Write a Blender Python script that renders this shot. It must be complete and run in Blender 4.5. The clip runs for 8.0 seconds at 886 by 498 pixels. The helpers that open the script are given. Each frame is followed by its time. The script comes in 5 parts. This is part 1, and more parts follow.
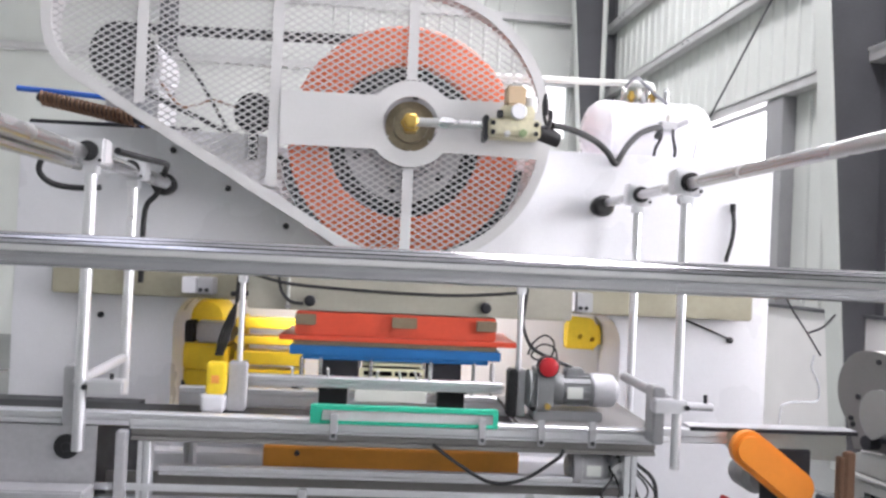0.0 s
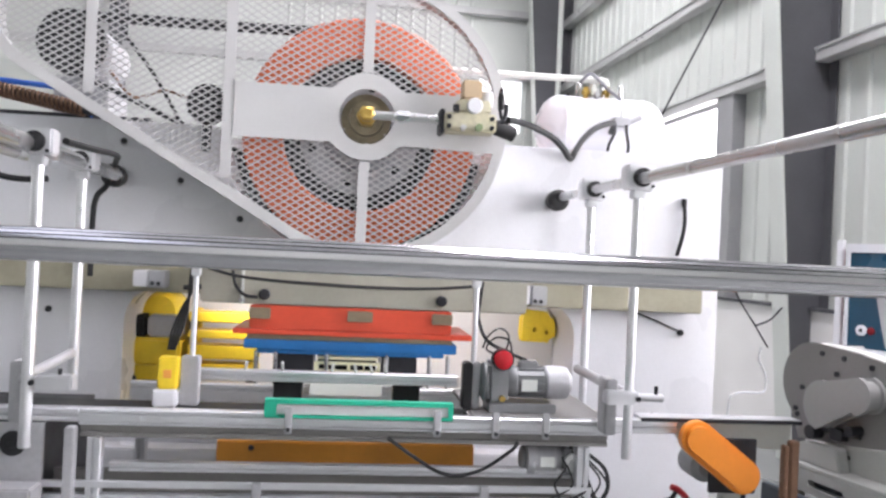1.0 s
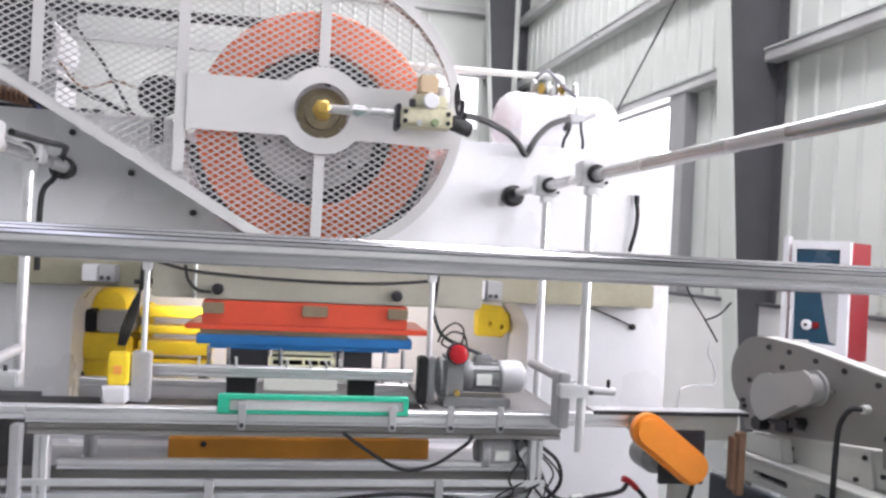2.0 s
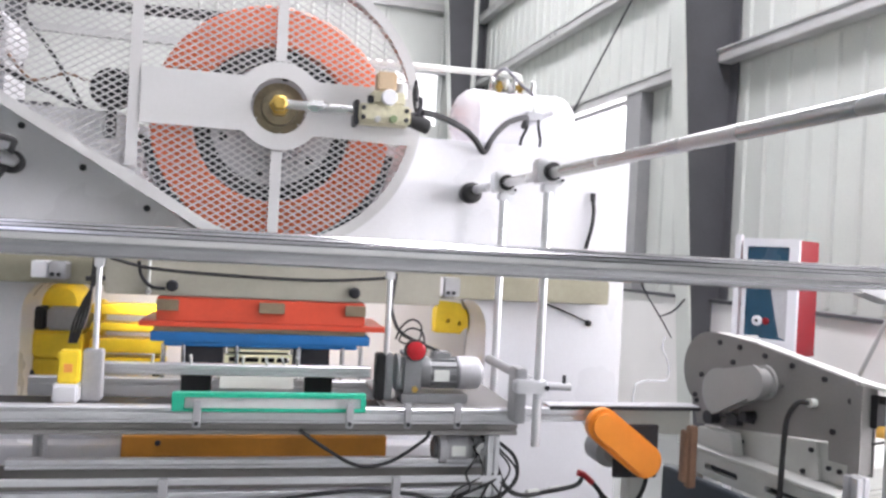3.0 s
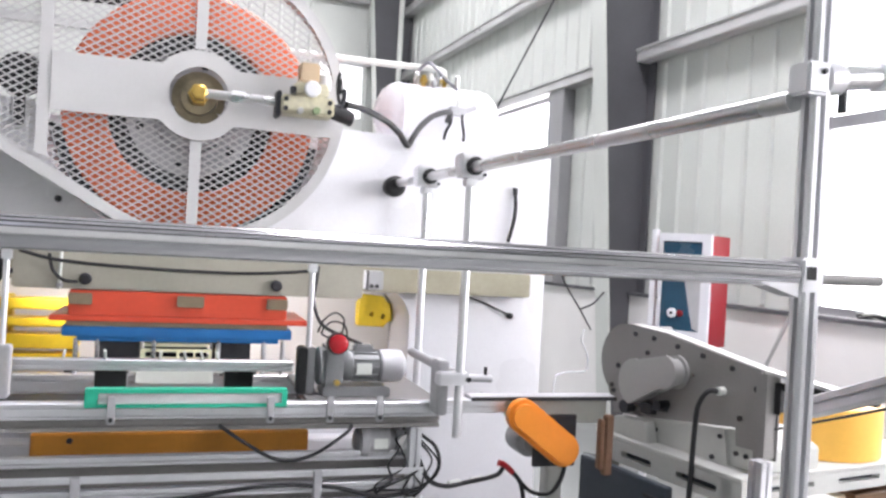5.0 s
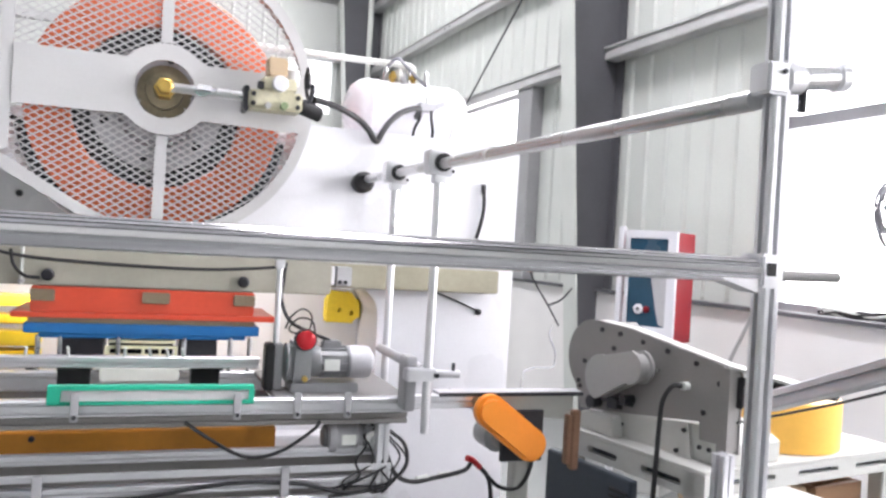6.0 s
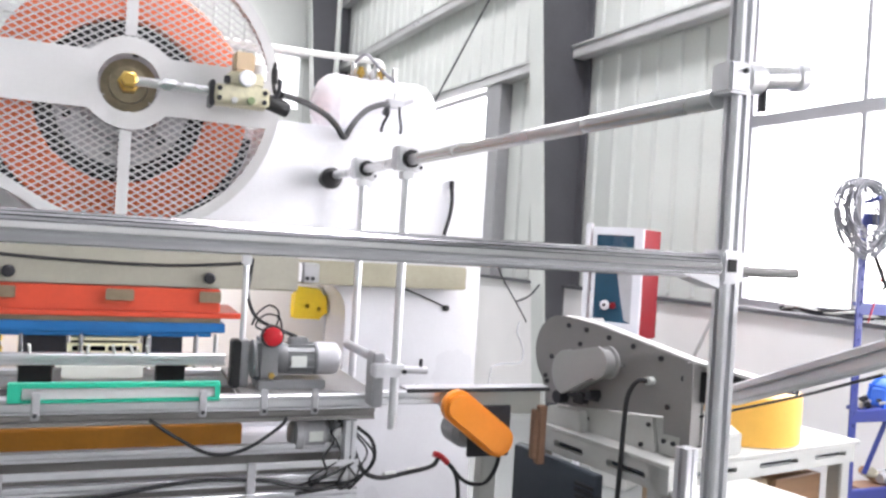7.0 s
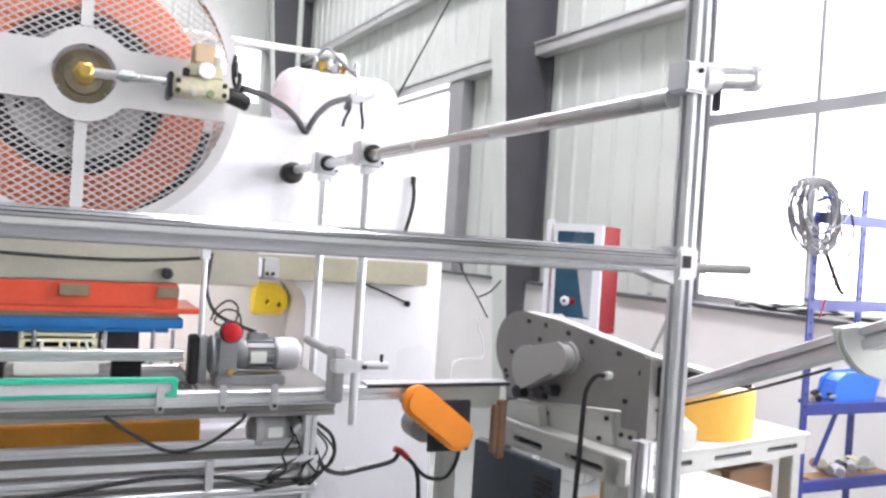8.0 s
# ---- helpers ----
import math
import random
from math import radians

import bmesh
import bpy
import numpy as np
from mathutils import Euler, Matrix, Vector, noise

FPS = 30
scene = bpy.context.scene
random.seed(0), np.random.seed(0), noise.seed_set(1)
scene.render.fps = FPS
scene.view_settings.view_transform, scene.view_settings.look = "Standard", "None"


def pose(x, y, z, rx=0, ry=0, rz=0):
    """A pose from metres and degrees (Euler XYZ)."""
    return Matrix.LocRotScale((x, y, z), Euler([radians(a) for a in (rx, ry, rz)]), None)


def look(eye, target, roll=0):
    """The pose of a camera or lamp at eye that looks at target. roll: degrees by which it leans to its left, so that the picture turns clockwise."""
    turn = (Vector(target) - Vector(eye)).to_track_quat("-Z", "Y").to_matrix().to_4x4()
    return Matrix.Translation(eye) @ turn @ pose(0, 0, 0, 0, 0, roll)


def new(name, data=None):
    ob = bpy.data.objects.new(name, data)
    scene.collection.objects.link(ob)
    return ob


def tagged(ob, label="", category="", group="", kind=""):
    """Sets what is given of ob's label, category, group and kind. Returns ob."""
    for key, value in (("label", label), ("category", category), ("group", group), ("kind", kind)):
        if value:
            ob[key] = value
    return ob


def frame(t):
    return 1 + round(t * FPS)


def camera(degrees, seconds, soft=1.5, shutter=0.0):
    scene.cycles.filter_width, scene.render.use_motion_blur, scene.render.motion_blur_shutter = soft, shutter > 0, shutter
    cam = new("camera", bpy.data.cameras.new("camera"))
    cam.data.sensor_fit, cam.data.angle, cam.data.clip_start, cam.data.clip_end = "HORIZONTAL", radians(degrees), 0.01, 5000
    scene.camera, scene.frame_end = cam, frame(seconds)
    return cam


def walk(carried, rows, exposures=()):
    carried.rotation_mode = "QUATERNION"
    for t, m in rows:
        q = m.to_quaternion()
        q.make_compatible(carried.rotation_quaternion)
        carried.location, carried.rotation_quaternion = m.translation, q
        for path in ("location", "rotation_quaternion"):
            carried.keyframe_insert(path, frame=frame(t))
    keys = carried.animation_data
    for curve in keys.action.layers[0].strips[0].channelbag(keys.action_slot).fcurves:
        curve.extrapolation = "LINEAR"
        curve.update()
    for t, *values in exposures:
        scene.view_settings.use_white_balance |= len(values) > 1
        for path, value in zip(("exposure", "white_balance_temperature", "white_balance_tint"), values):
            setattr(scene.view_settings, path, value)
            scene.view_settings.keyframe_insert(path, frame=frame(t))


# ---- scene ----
cam = camera(57.33, 8.0, soft=2.6)
# seconds, eye, aim, lean
ROWS = [
    (0.0, (0.0145, -0.0145, 1.5438), (0.1375, 1.9816, 1.5684), 2.62),
    (0.5, (0.0155, -0.0173, 1.5435), (0.1912, 1.9749, 1.5613), 2.63),
    (1.0, (0.0165, -0.0200, 1.5433), (0.2469, 1.9666, 1.5573), 2.72),
    (1.5, (0.0175, -0.0227, 1.5431), (0.3003, 1.9571, 1.5527), 2.82),
    (3.0, (0.0205, -0.0310, 1.5423), (0.4576, 1.9207, 1.5471), 3.02),
    (3.5, (0.0215, -0.0338, 1.5421), (0.4987, 1.9085, 1.5457), 3.07),
    (4.0, (0.0225, -0.0365, 1.5418), (0.5451, 1.8940, 1.5433), 3.17),
    (4.5, (0.0235, -0.0393, 1.5415), (0.5914, 1.8784, 1.5423), 3.18),
    (5.0, (0.0245, -0.0420, 1.5413), (0.6403, 1.8608, 1.5405), 3.24),
    (6.5, (0.0275, -0.0503, 1.5406), (0.7483, 1.8153, 1.5330), 3.41),
    (7.0, (0.0285, -0.0530, 1.5403), (0.7878, 1.7972, 1.5309), 3.46),
    (7.5, (0.0295, -0.0558, 1.5401), (0.8292, 1.7774, 1.5292), 3.56),
    (8.0, (0.0305, -0.0585, 1.5398), (0.8754, 1.7542, 1.5259), 3.72),
]
walk(cam, [(t, look(e, a, r)) for t, e, a, r in ROWS], [(0.0, 0.10, 6300, 16), (3.0, 0.13, 6300, 16), (8.0, 0.28, 6300, 15)])

# ---- world and light ----
world = bpy.data.worlds.new("world")
scene.world = world
world.use_nodes = True
wn = world.node_tree
sky = wn.nodes.new("ShaderNodeTexSky")
sky.sky_type = "NISHITA"
sky.sun_disc = False
sky.sun_elevation, sky.sun_rotation = radians(48), radians(120)
wn.links.new(sky.outputs[0], wn.nodes["Background"].inputs[0])
wn.nodes["Background"].inputs[1].default_value = 0.15

# the building stands 2.66 degrees off the machine's axes: u runs along its long wall, w across
BUILD = Matrix.Rotation(radians(2.66), 4, "Z")
WALL_W, BACK_U, FRONT_U, LEFT_W, ROOF_Z = 4.2, 13.9, -6.0, -8.5, 7.6


def area(name, w, u, z, size_u, size_z, power, toward, tint=(1.0, 0.98, 0.96)):
    d = bpy.data.lights.new(name, "AREA")
    d.shape, d.size, d.size_y, d.energy, d.color = "RECTANGLE", size_u, size_z, power, tint
    ob = new(name, d)
    ob.matrix_world = BUILD @ look((w, u, z), (w + toward[0], u + toward[1], z + toward[2]))
    return ob


# daylight in the window openings and roof lights
area("daylight_near_window", WALL_W + 0.5, 1.5, 2.6, 9.5, 3.6, 900, (-1, 0, 0))
area("daylight_far_window", WALL_W + 0.5, 11.2, 2.4, 8.0, 3.2, 700, (-1, 0, 0))
area("daylight_roof", -2.5, 1.5, ROOF_Z + 0.3, 1.2, 13.0, 60, (0, 0, -1))
area("daylight_roof_far", 1.8, 4.5, ROOF_Z + 0.3, 1.2, 13.0, 880, (0, 0, -1))


# ---- materials ----
def mat(name, col, rough=0.5, metal=0.0, var=0.12, grain=60.0, big=3.0, bump=0.05, spec=0.5, streak=None, rvar=0.1, coat=0.0):
    """A painted or bare surface: two scales of colour variation, roughness variation and fine relief."""
    m = bpy.data.materials.new(name)
    m.use_nodes = True
    nt = m.node_tree
    n, link = nt.nodes, nt.links.new
    b = n["Principled BSDF"]
    b.inputs["Metallic"].default_value = metal
    b.inputs["Specular IOR Level"].default_value = spec
    b.inputs["Coat Weight"].default_value = coat
    tc = n.new("ShaderNodeTexCoord")
    mp = n.new("ShaderNodeMapping")
    link(tc.outputs["Object"], mp.inputs[0])
    if streak:
        mp.inputs["Scale"].default_value = streak
    fine, broad = n.new("ShaderNodeTexNoise"), n.new("ShaderNodeTexNoise")
    fine.inputs["Scale"].default_value, fine.inputs["Detail"].default_value = grain, 4
    broad.inputs["Scale"].default_value, broad.inputs["Detail"].default_value = big, 3
    link(mp.outputs[0], fine.inputs[0])
    link(mp.outputs[0], broad.inputs[0])
    add = n.new("ShaderNodeMath")
    add.operation = "MULTIPLY_ADD"
    add.inputs[1].default_value = 0.4
    link(fine.outputs[0], add.inputs[0])
    link(broad.outputs[0], add.inputs[2])
    ramp = n.new("ShaderNodeMapRange")
    ramp.inputs["From Min"].default_value, ramp.inputs["From Max"].default_value = 0.45, 0.95
    ramp.inputs["To Min"].default_value, ramp.inputs["To Max"].default_value = 1 - var, 1 + var
    link(add.outputs[0], ramp.inputs[0])
    mul = n.new("ShaderNodeVectorMath")
    mul.operation = "SCALE"
    mul.inputs[0].default_value = col
    link(ramp.outputs[0], mul.inputs["Scale"])
    link(mul.outputs[0], b.inputs["Base Color"])
    rr = n.new("ShaderNodeMapRange")
    rr.inputs["From Min"].default_value, rr.inputs["From Max"].default_value = 0.3, 0.7
    rr.inputs["To Min"].default_value, rr.inputs["To Max"].default_value = max(0.03, rough - rvar), min(1, rough + rvar)
    link(broad.outputs[0], rr.inputs[0])
    link(rr.outputs[0], b.inputs["Roughness"])
    bp = n.new("ShaderNodeBump")
    bp.inputs["Strength"].default_value, bp.inputs["Distance"].default_value = bump, 0.004
    link(fine.outputs[0], bp.inputs["Height"])
    link(bp.outputs[0], b.inputs["Normal"])
    return m


WHITE = mat("white_enamel", (0.70, 0.70, 0.735), 0.32, var=0.05, grain=90, bump=0.04)
GUARD = mat("white_guard_paint", (0.57, 0.565, 0.57), 0.4, var=0.05, grain=90)
CREAM = mat("cream_machine_paint", (0.32, 0.30, 0.225), 0.45, var=0.14, big=5)
SLIDE = mat("ivory_slide_paint", (0.36, 0.345, 0.29), 0.42, var=0.1, big=5)
ALU = mat("extruded_aluminium", (0.76, 0.76, 0.79), 0.36, metal=0.9, var=0.08, grain=40, streak=(1, 1, 1), bump=0.03)
POLISHED = mat("polished_aluminium", (0.70, 0.69, 0.72), 0.16, metal=1.0, var=0.07, grain=40, bump=0.01, rvar=0.04)
STEEL = mat("polished_steel_rod", (0.64, 0.64, 0.65), 0.27, metal=1.0, var=0.08, grain=50)
CAST = mat("grey_cast_paint", (0.42, 0.42, 0.44), 0.45, metal=0.3, var=0.15, grain=70, bump=0.12)
GREY = mat("grey_hammer_paint", (0.22, 0.212, 0.208), 0.5, var=0.12, grain=120, bump=0.12)
RED = mat("red_die_paint", (0.62, 0.075, 0.035), 0.42, var=0.12, big=6)
BROWN = mat("bare_die_plate", (0.28, 0.22, 0.15), 0.45, metal=0.4, var=0.2, big=8)
BLUE = mat("blue_die_paint", (0.012, 0.13, 0.36), 0.42, var=0.15, big=6)
TEAL = mat("green_plastic_tray", (0.02, 0.42, 0.27), 0.4, var=0.1)
ORANGE = mat("orange_guard_paint", (0.80, 0.26, 0.025), 0.42, var=0.08, big=6)
AMBER = mat("amber_bolster_paint", (0.52, 0.22, 0.03), 0.5, var=0.14, big=7)
WHEEL = mat("orange_flywheel_paint", (0.76, 0.17, 0.075), 0.5, var=0.1, big=5)
YELLOW = mat("yellow_machine_paint", (0.88, 0.64, 0.035), 0.42, var=0.12, big=6)
BLACK = mat("black_rubber", (0.012, 0.012, 0.014), 0.55, var=0.25)
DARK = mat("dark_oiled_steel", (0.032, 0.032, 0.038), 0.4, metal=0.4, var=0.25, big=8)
MOTOR = mat("grey_motor_paint", (0.22, 0.225, 0.235), 0.4, metal=0.2, var=0.15, grain=70, bump=0.1)
BRASS = mat("brass_fitting", (0.62, 0.42, 0.12), 0.3, metal=1.0, var=0.15)
COPPER = mat("copper_brown_hose", (0.27, 0.155, 0.10), 0.45, metal=0.5, var=0.25)
VALVE = mat("beige_valve_casting", (0.55, 0.52, 0.38), 0.45, var=0.2, big=14, bump=0.15)
COLUMN = mat("grey_primer_steel", (0.10, 0.10, 0.11), 0.6, var=0.15)
WINFRAME = mat("grey_window_aluminium", (0.38, 0.38, 0.40), 0.45, metal=0.3)
PURLIN = mat("galvanised_purlin", (0.56, 0.56, 0.56), 0.5, metal=0.2, var=0.1)
SHEET = mat("offwhite_cladding_sheet", (0.64, 0.66, 0.63), 0.45, var=0.08, big=1.2)
PLASTER = mat("white_plaster", (0.86, 0.84, 0.83), 0.7, var=0.06, big=1.5, grain=150, bump=0.2)
CONCRETE = mat("painted_concrete_floor", (0.17, 0.18, 0.175), 0.35, var=0.2, big=1.0, bump=0.1)
ROOF = mat("roof_sheet", (0.55, 0.57, 0.58), 0.55, var=0.1)
RACKBLUE = mat("blue_rack_paint", (0.035, 0.05, 0.24), 0.42, var=0.12)
BIN = mat("blue_plastic_bin", (0.04, 0.18, 0.75), 0.35, var=0.06)
DRUM = mat("amber_film_roll", (0.85, 0.48, 0.09), 0.4, var=0.07, big=9)
TABLE = mat("white_table_paint", (0.46, 0.465, 0.445), 0.4, var=0.07)
SCREEN = mat("blue_control_panel", (0.008, 0.055, 0.105), 0.25, var=0.15)
REDSIDE = mat("red_cabinet_paint", (0.17, 0.006, 0.011), 0.5, var=0.1, spec=0.2)
REDKNOB = mat("red_plastic", (0.45, 0.012, 0.02), 0.3, var=0.08)
CABLEGREY = mat("grey_pvc_cable", (0.22, 0.22, 0.25), 0.4, var=0.35, grain=30)
FILM = mat("white_plastic_sheet", (0.88, 0.90, 0.84), 0.35, var=0.05)
PANEL = mat("dark_blue_panel", (0.035, 0.045, 0.06), 0.45, var=0.2)
WOOD = mat("worn_board", (0.30, 0.17, 0.09), 0.6, var=0.25, streak=(1, 8, 8))


# ---- building blocks ----
EYE_Z, PRESS = 1.55, 1.158  # the press stands 1.158 times as far off as its drawn plane


def far(k=PRESS):
    """Grows drawn places about the point (0, 0, EYE_Z)."""
    return Matrix.Translation((0, 0, EYE_Z)) @ Matrix.Diagonal((k, k, k, 1)) @ Matrix.Translation((0, 0, -EYE_Z))


IDENT = Matrix.Identity(4)


def thing(name, base, label, category, group="", turn=0.0):
    ob = new(name)
    ob.empty_display_size = 0.1
    ob.matrix_world = pose(*base, 0, 0, turn)
    tagged(ob, label, category, group)
    ob["home"] = [c for r in ob.matrix_world for c in r]
    return ob


def home(ob):
    while ob.parent:
        ob = ob.parent
    v = ob["home"]
    return Matrix([v[i * 4:i * 4 + 4] for i in range(4)])


def part(name, bm, material, parent=None, label="", m=IDENT, local=False, smooth=True, bevel=0.0):
    """Links a bmesh as one mesh object under a thing or part; its places are world ones, grown by m, unless local."""
    bmesh.ops.transform(bm, matrix=m, verts=bm.verts)
    if parent and not local:
        bmesh.ops.transform(bm, matrix=home(parent).inverted(), verts=bm.verts)
    if bevel:
        es = [e for e in bm.edges if len(e.link_faces) == 2 and e.calc_face_angle(0) > 0.6]
        bmesh.ops.bevel(bm, geom=es, offset=bevel, segments=2, affect="EDGES", clamp_overlap=True)
    bmesh.ops.recalc_face_normals(bm, faces=bm.faces)
    me = bpy.data.meshes.new(name)
    if smooth:
        for f in bm.faces:
            f.smooth = True
        for e in bm.edges:
            e.smooth = len(e.link_faces) == 2 and e.calc_face_angle(0) < 0.6
    bm.to_mesh(me)
    bm.free()
    me.materials.append(material)
    ob = new(name, me)
    if parent:
        ob.parent = parent
    if label:
        ob["label"] = label
    return ob


def box(x0, x1, y0, y1, z0, z1, bm=None):
    bm = bm or bmesh.new()
    v = [bm.verts.new((x, y, z)) for x in (x0, x1) for y in (y0, y1) for z in (z0, z1)]
    for q in ((0, 1, 3, 2), (4, 6, 7, 5), (0, 4, 5, 1), (2, 3, 7, 6), (0, 2, 6, 4), (1, 5, 7, 3)):
        bm.faces.new([v[i] for i in q])
    return bm


def frame_of(p0, p1, up=(0, 0, 1)):
    p0, p1 = Vector(p0), Vector(p1)
    d = (p1 - p0).normalized()
    up = Vector(up)
    if abs(d.dot(up)) > 0.98:
        up = Vector((0, 1, 0))
    s = d.cross(up).normalized()
    return p0, p1, d, s, s.cross(d)


def rod(p0, p1, r, bm=None, n=20, r1=None, chamfer=0.0):
    bm = bm or bmesh.new()
    p0, p1, d, s, u = frame_of(p0, p1)
    L = (p1 - p0).length
    r1 = r if r1 is None else r1
    steps = [(0, r), (L, r1)] if not chamfer else [(0, r - chamfer), (chamfer, r), (L - chamfer, r1), (L, r1 - chamfer)]
    rings = [[bm.verts.new(p0 + d * h + (s * math.cos(a) + u * math.sin(a)) * q) for a in (2 * math.pi * i / n for i in range(n))] for h, q in steps]
    for a, b in zip(rings, rings[1:]):
        for i in range(n):
            bm.faces.new((a[i], a[(i + 1) % n], b[(i + 1) % n], b[i]))
    bm.faces.new(rings[0][::-1])
    bm.faces.new(rings[-1])
    return bm


def lathe(p0, axis, prof, bm=None, n=36, ring=False):
    """A body of revolution: prof is rows of (distance along the axis, radius); a ring is open in the middle."""
    bm = bm or bmesh.new()
    p0, p1, d, s, u = frame_of(p0, Vector(p0) + Vector(axis))
    rings = [[bm.verts.new(p0 + d * h + (s * math.cos(a) + u * math.sin(a)) * max(q, 0.0004)) for a in (2 * math.pi * i / n for i in range(n))] for h, q in prof]
    for a, b in zip(rings, rings[1:] + (rings[:1] if ring else [])):
        for i in range(n):
            bm.faces.new((a[i], a[(i + 1) % n], b[(i + 1) % n], b[i]))
    if not ring:
        bm.faces.new(rings[0][::-1])
        bm.faces.new(rings[-1])
    return bm


def smooth_path(pts, sub=8):
    pts = [Vector(p) for p in pts]
    P = [2 * pts[0] - pts[1]] + pts + [2 * pts[-1] - pts[-2]]
    out = []
    for i in range(1, len(P) - 2):
        a, b, c, d = P[i - 1:i + 3]
        for k in range(sub):
            t = k / sub
            out.append(0.5 * ((2 * b) + (c - a) * t + (2 * a - 5 * b + 4 * c - d) * t * t + (3 * b - a - 3 * c + d) * t ** 3))
    return out + [pts[-1]]


def hose(pts, r, bm=None, n=8, sub=8):
    """A round cable along a smooth line through pts."""
    bm = bm or bmesh.new()
    path = smooth_path(pts, sub)
    rings, ref = [], None
    for i, p in enumerate(path):
        d = (path[min(i + 1, len(path) - 1)] - path[max(i - 1, 0)]).normalized()
        if ref is None:
            ref = d.orthogonal().normalized()
        s = (ref - d * ref.dot(d)).normalized()
        ref = s
        u = d.cross(s)
        rings.append([bm.verts.new(p + (s * math.cos(a) + u * math.sin(a)) * r) for a in (2 * math.pi * k / n for k in range(n))])
    for a, b in zip(rings, rings[1:]):
        for i in range(n):
            bm.faces.new((a[i], a[(i + 1) % n], b[(i + 1) % n], b[i]))
    bm.faces.new(rings[0][::-1])
    bm.faces.new(rings[-1])
    return bm


def extruded(p0, p1, loop, bm=None, up=(0, 0, 1)):
    """Sweeps a closed outline (side, up) straight from p0 to p1."""
    bm = bm or bmesh.new()
    p0, p1, d, s, u = frame_of(p0, p1, up)
    a = [bm.verts.new(p0 + s * x + u * y) for x, y in loop]
    b = [bm.verts.new(p1 + s * x + u * y) for x, y in loop]
    n = len(loop)
    for i in range(n):
        bm.faces.new((a[i], a[(i + 1) % n], b[(i + 1) % n], b[i]))
    bm.faces.new(a[::-1])
    bm.faces.new(b)
    return bm


def slot_outline(w=0.04, h=0.04, slots_h=1):
    """The outline of a T-slot extrusion, w wide and h high, with slots_h slots on each upright side."""
    g, dp, hw, hh, c = 0.0042, 0.010, w / 2, h / 2, 0.003
    right = []
    for k in range(slots_h):
        y = -hh + h * (k + 0.5) / slots_h
        right += [(hw, y - g), (hw - 0.003, y - g), (hw - 0.003, y - g - 0.004), (hw - dp, y - g), (hw - dp, y + g), (hw - 0.003, y + g + 0.004), (hw - 0.003, y + g), (hw, y + g)]
    top = [(g, hh), (g, hh - 0.003), (g + 0.004, hh - 0.003), (g, hh - dp), (-g, hh - dp), (-g - 0.004, hh - 0.003), (-g, hh - 0.003), (-g, hh)]
    half = [(hw, -hh + c)] + right + [(hw, hh - c), (hw - c, hh)] + top + [(-hw + c, hh)]
    return half + [(-x, -y) for x, y in half]


def profile(p0, p1, w=0.04, h=0.04, slots=1, bm=None, up=(0, 0, 1)):
    return extruded(p0, p1, slot_outline(w, h, slots), bm, up)


def plate(loops, y0, y1, bm=None, place=None):
    """A flat plate in x and z, from y0 to y1: an outer loop and any holes. place(x, z, y) gives the corner."""
    bm = bm or bmesh.new()
    place = place or (lambda x, z, y: (x, y, z))
    edges, fronts = [], []
    for loop in loops:
        vs = [bm.verts.new(place(x, z, y0)) for x, z in loop]
        fronts.append(vs)
        edges += [bm.edges.new((vs[i], vs[(i + 1) % len(vs)])) for i in range(len(vs))]
    made = bmesh.ops.triangle_fill(bm, use_beauty=True, use_dissolve=True, edges=edges)
    faces = [g for g in made["geom"] if isinstance(g, bmesh.types.BMFace)]
    back = {}
    for vs, loop in zip(fronts, loops):
        for v, (x, z) in zip(vs, loop):
            back[v] = bm.verts.new(place(x, z, y1))
    for f in faces:
        bm.faces.new([back[v] for v in reversed(f.verts)])
    for vs in fronts:
        for i in range(len(vs)):
            a, b = vs[i], vs[(i + 1) % len(vs)]
            bm.faces.new((a, b, back[b], back[a]))
    return bm


def arc(cx, cz, r, a0, a1, n=12):
    return [(cx + r * math.cos(radians(a0 + (a1 - a0) * i / n)), cz + r * math.sin(radians(a0 + (a1 - a0) * i / n))) for i in range(n + 1)]


def rect(x0, x1, z0, z1):
    return [(x0, z0), (x1, z0), (x1, z1), (x0, z1)]


def round_rect(x0, x1, z0, z1, r, n=5):
    return arc(x1 - r, z0 + r, r, -90, 0, n) + arc(x1 - r, z1 - r, r, 0, 90, n) + arc(x0 + r, z1 - r, r, 90, 180, n) + arc(x0 + r, z0 + r, r, 180, 270, n)


def bolt(parent, p, r=0.008, h=0.006, axis=(0, -1, 0), material=None, m=IDENT, name="bolt"):
    return part(name, lathe(p, axis, [(-0.002, r), (h * 0.7, r), (h, r * 0.8)], n=10), material or DARK, parent, m=m)


# ---- the hall ----
def structure(name, bm, material, label, m=BUILD, bevel=0.0):
    ob = part(name, bm, material, None, label, m=m, smooth=True, bevel=bevel)
    return tagged(ob, label, "wall" if "wall" in name else name.split("_")[0], kind="structure")


structure("floor", box(LEFT_W - 0.3, WALL_W + 0.3, FRONT_U - 0.3, BACK_U + 0.3, -0.2, 0), CONCRETE, "grey painted concrete floor of the factory hall")
# roof with two long openings for daylight
structure("ceiling", plate([rect(LEFT_W - 0.3, WALL_W + 0.3, FRONT_U - 0.3, BACK_U + 0.3), rect(-3.1, -1.9, -5.0, 8.0), rect(1.2, 2.4, -2.0, 11.0)], ROOF_Z, ROOF_Z + 0.12,
          place=lambda x, z, y: (x, z, y)), ROOF, "grey sheet-metal roof with long daylight openings")
SILL, HEAD = 1.255, 3.30
WIN1, WIN2 = (-2.3, 4.14), (7.75, 12.9)


def on_wall(u, z, w):
    return (w, u, z)


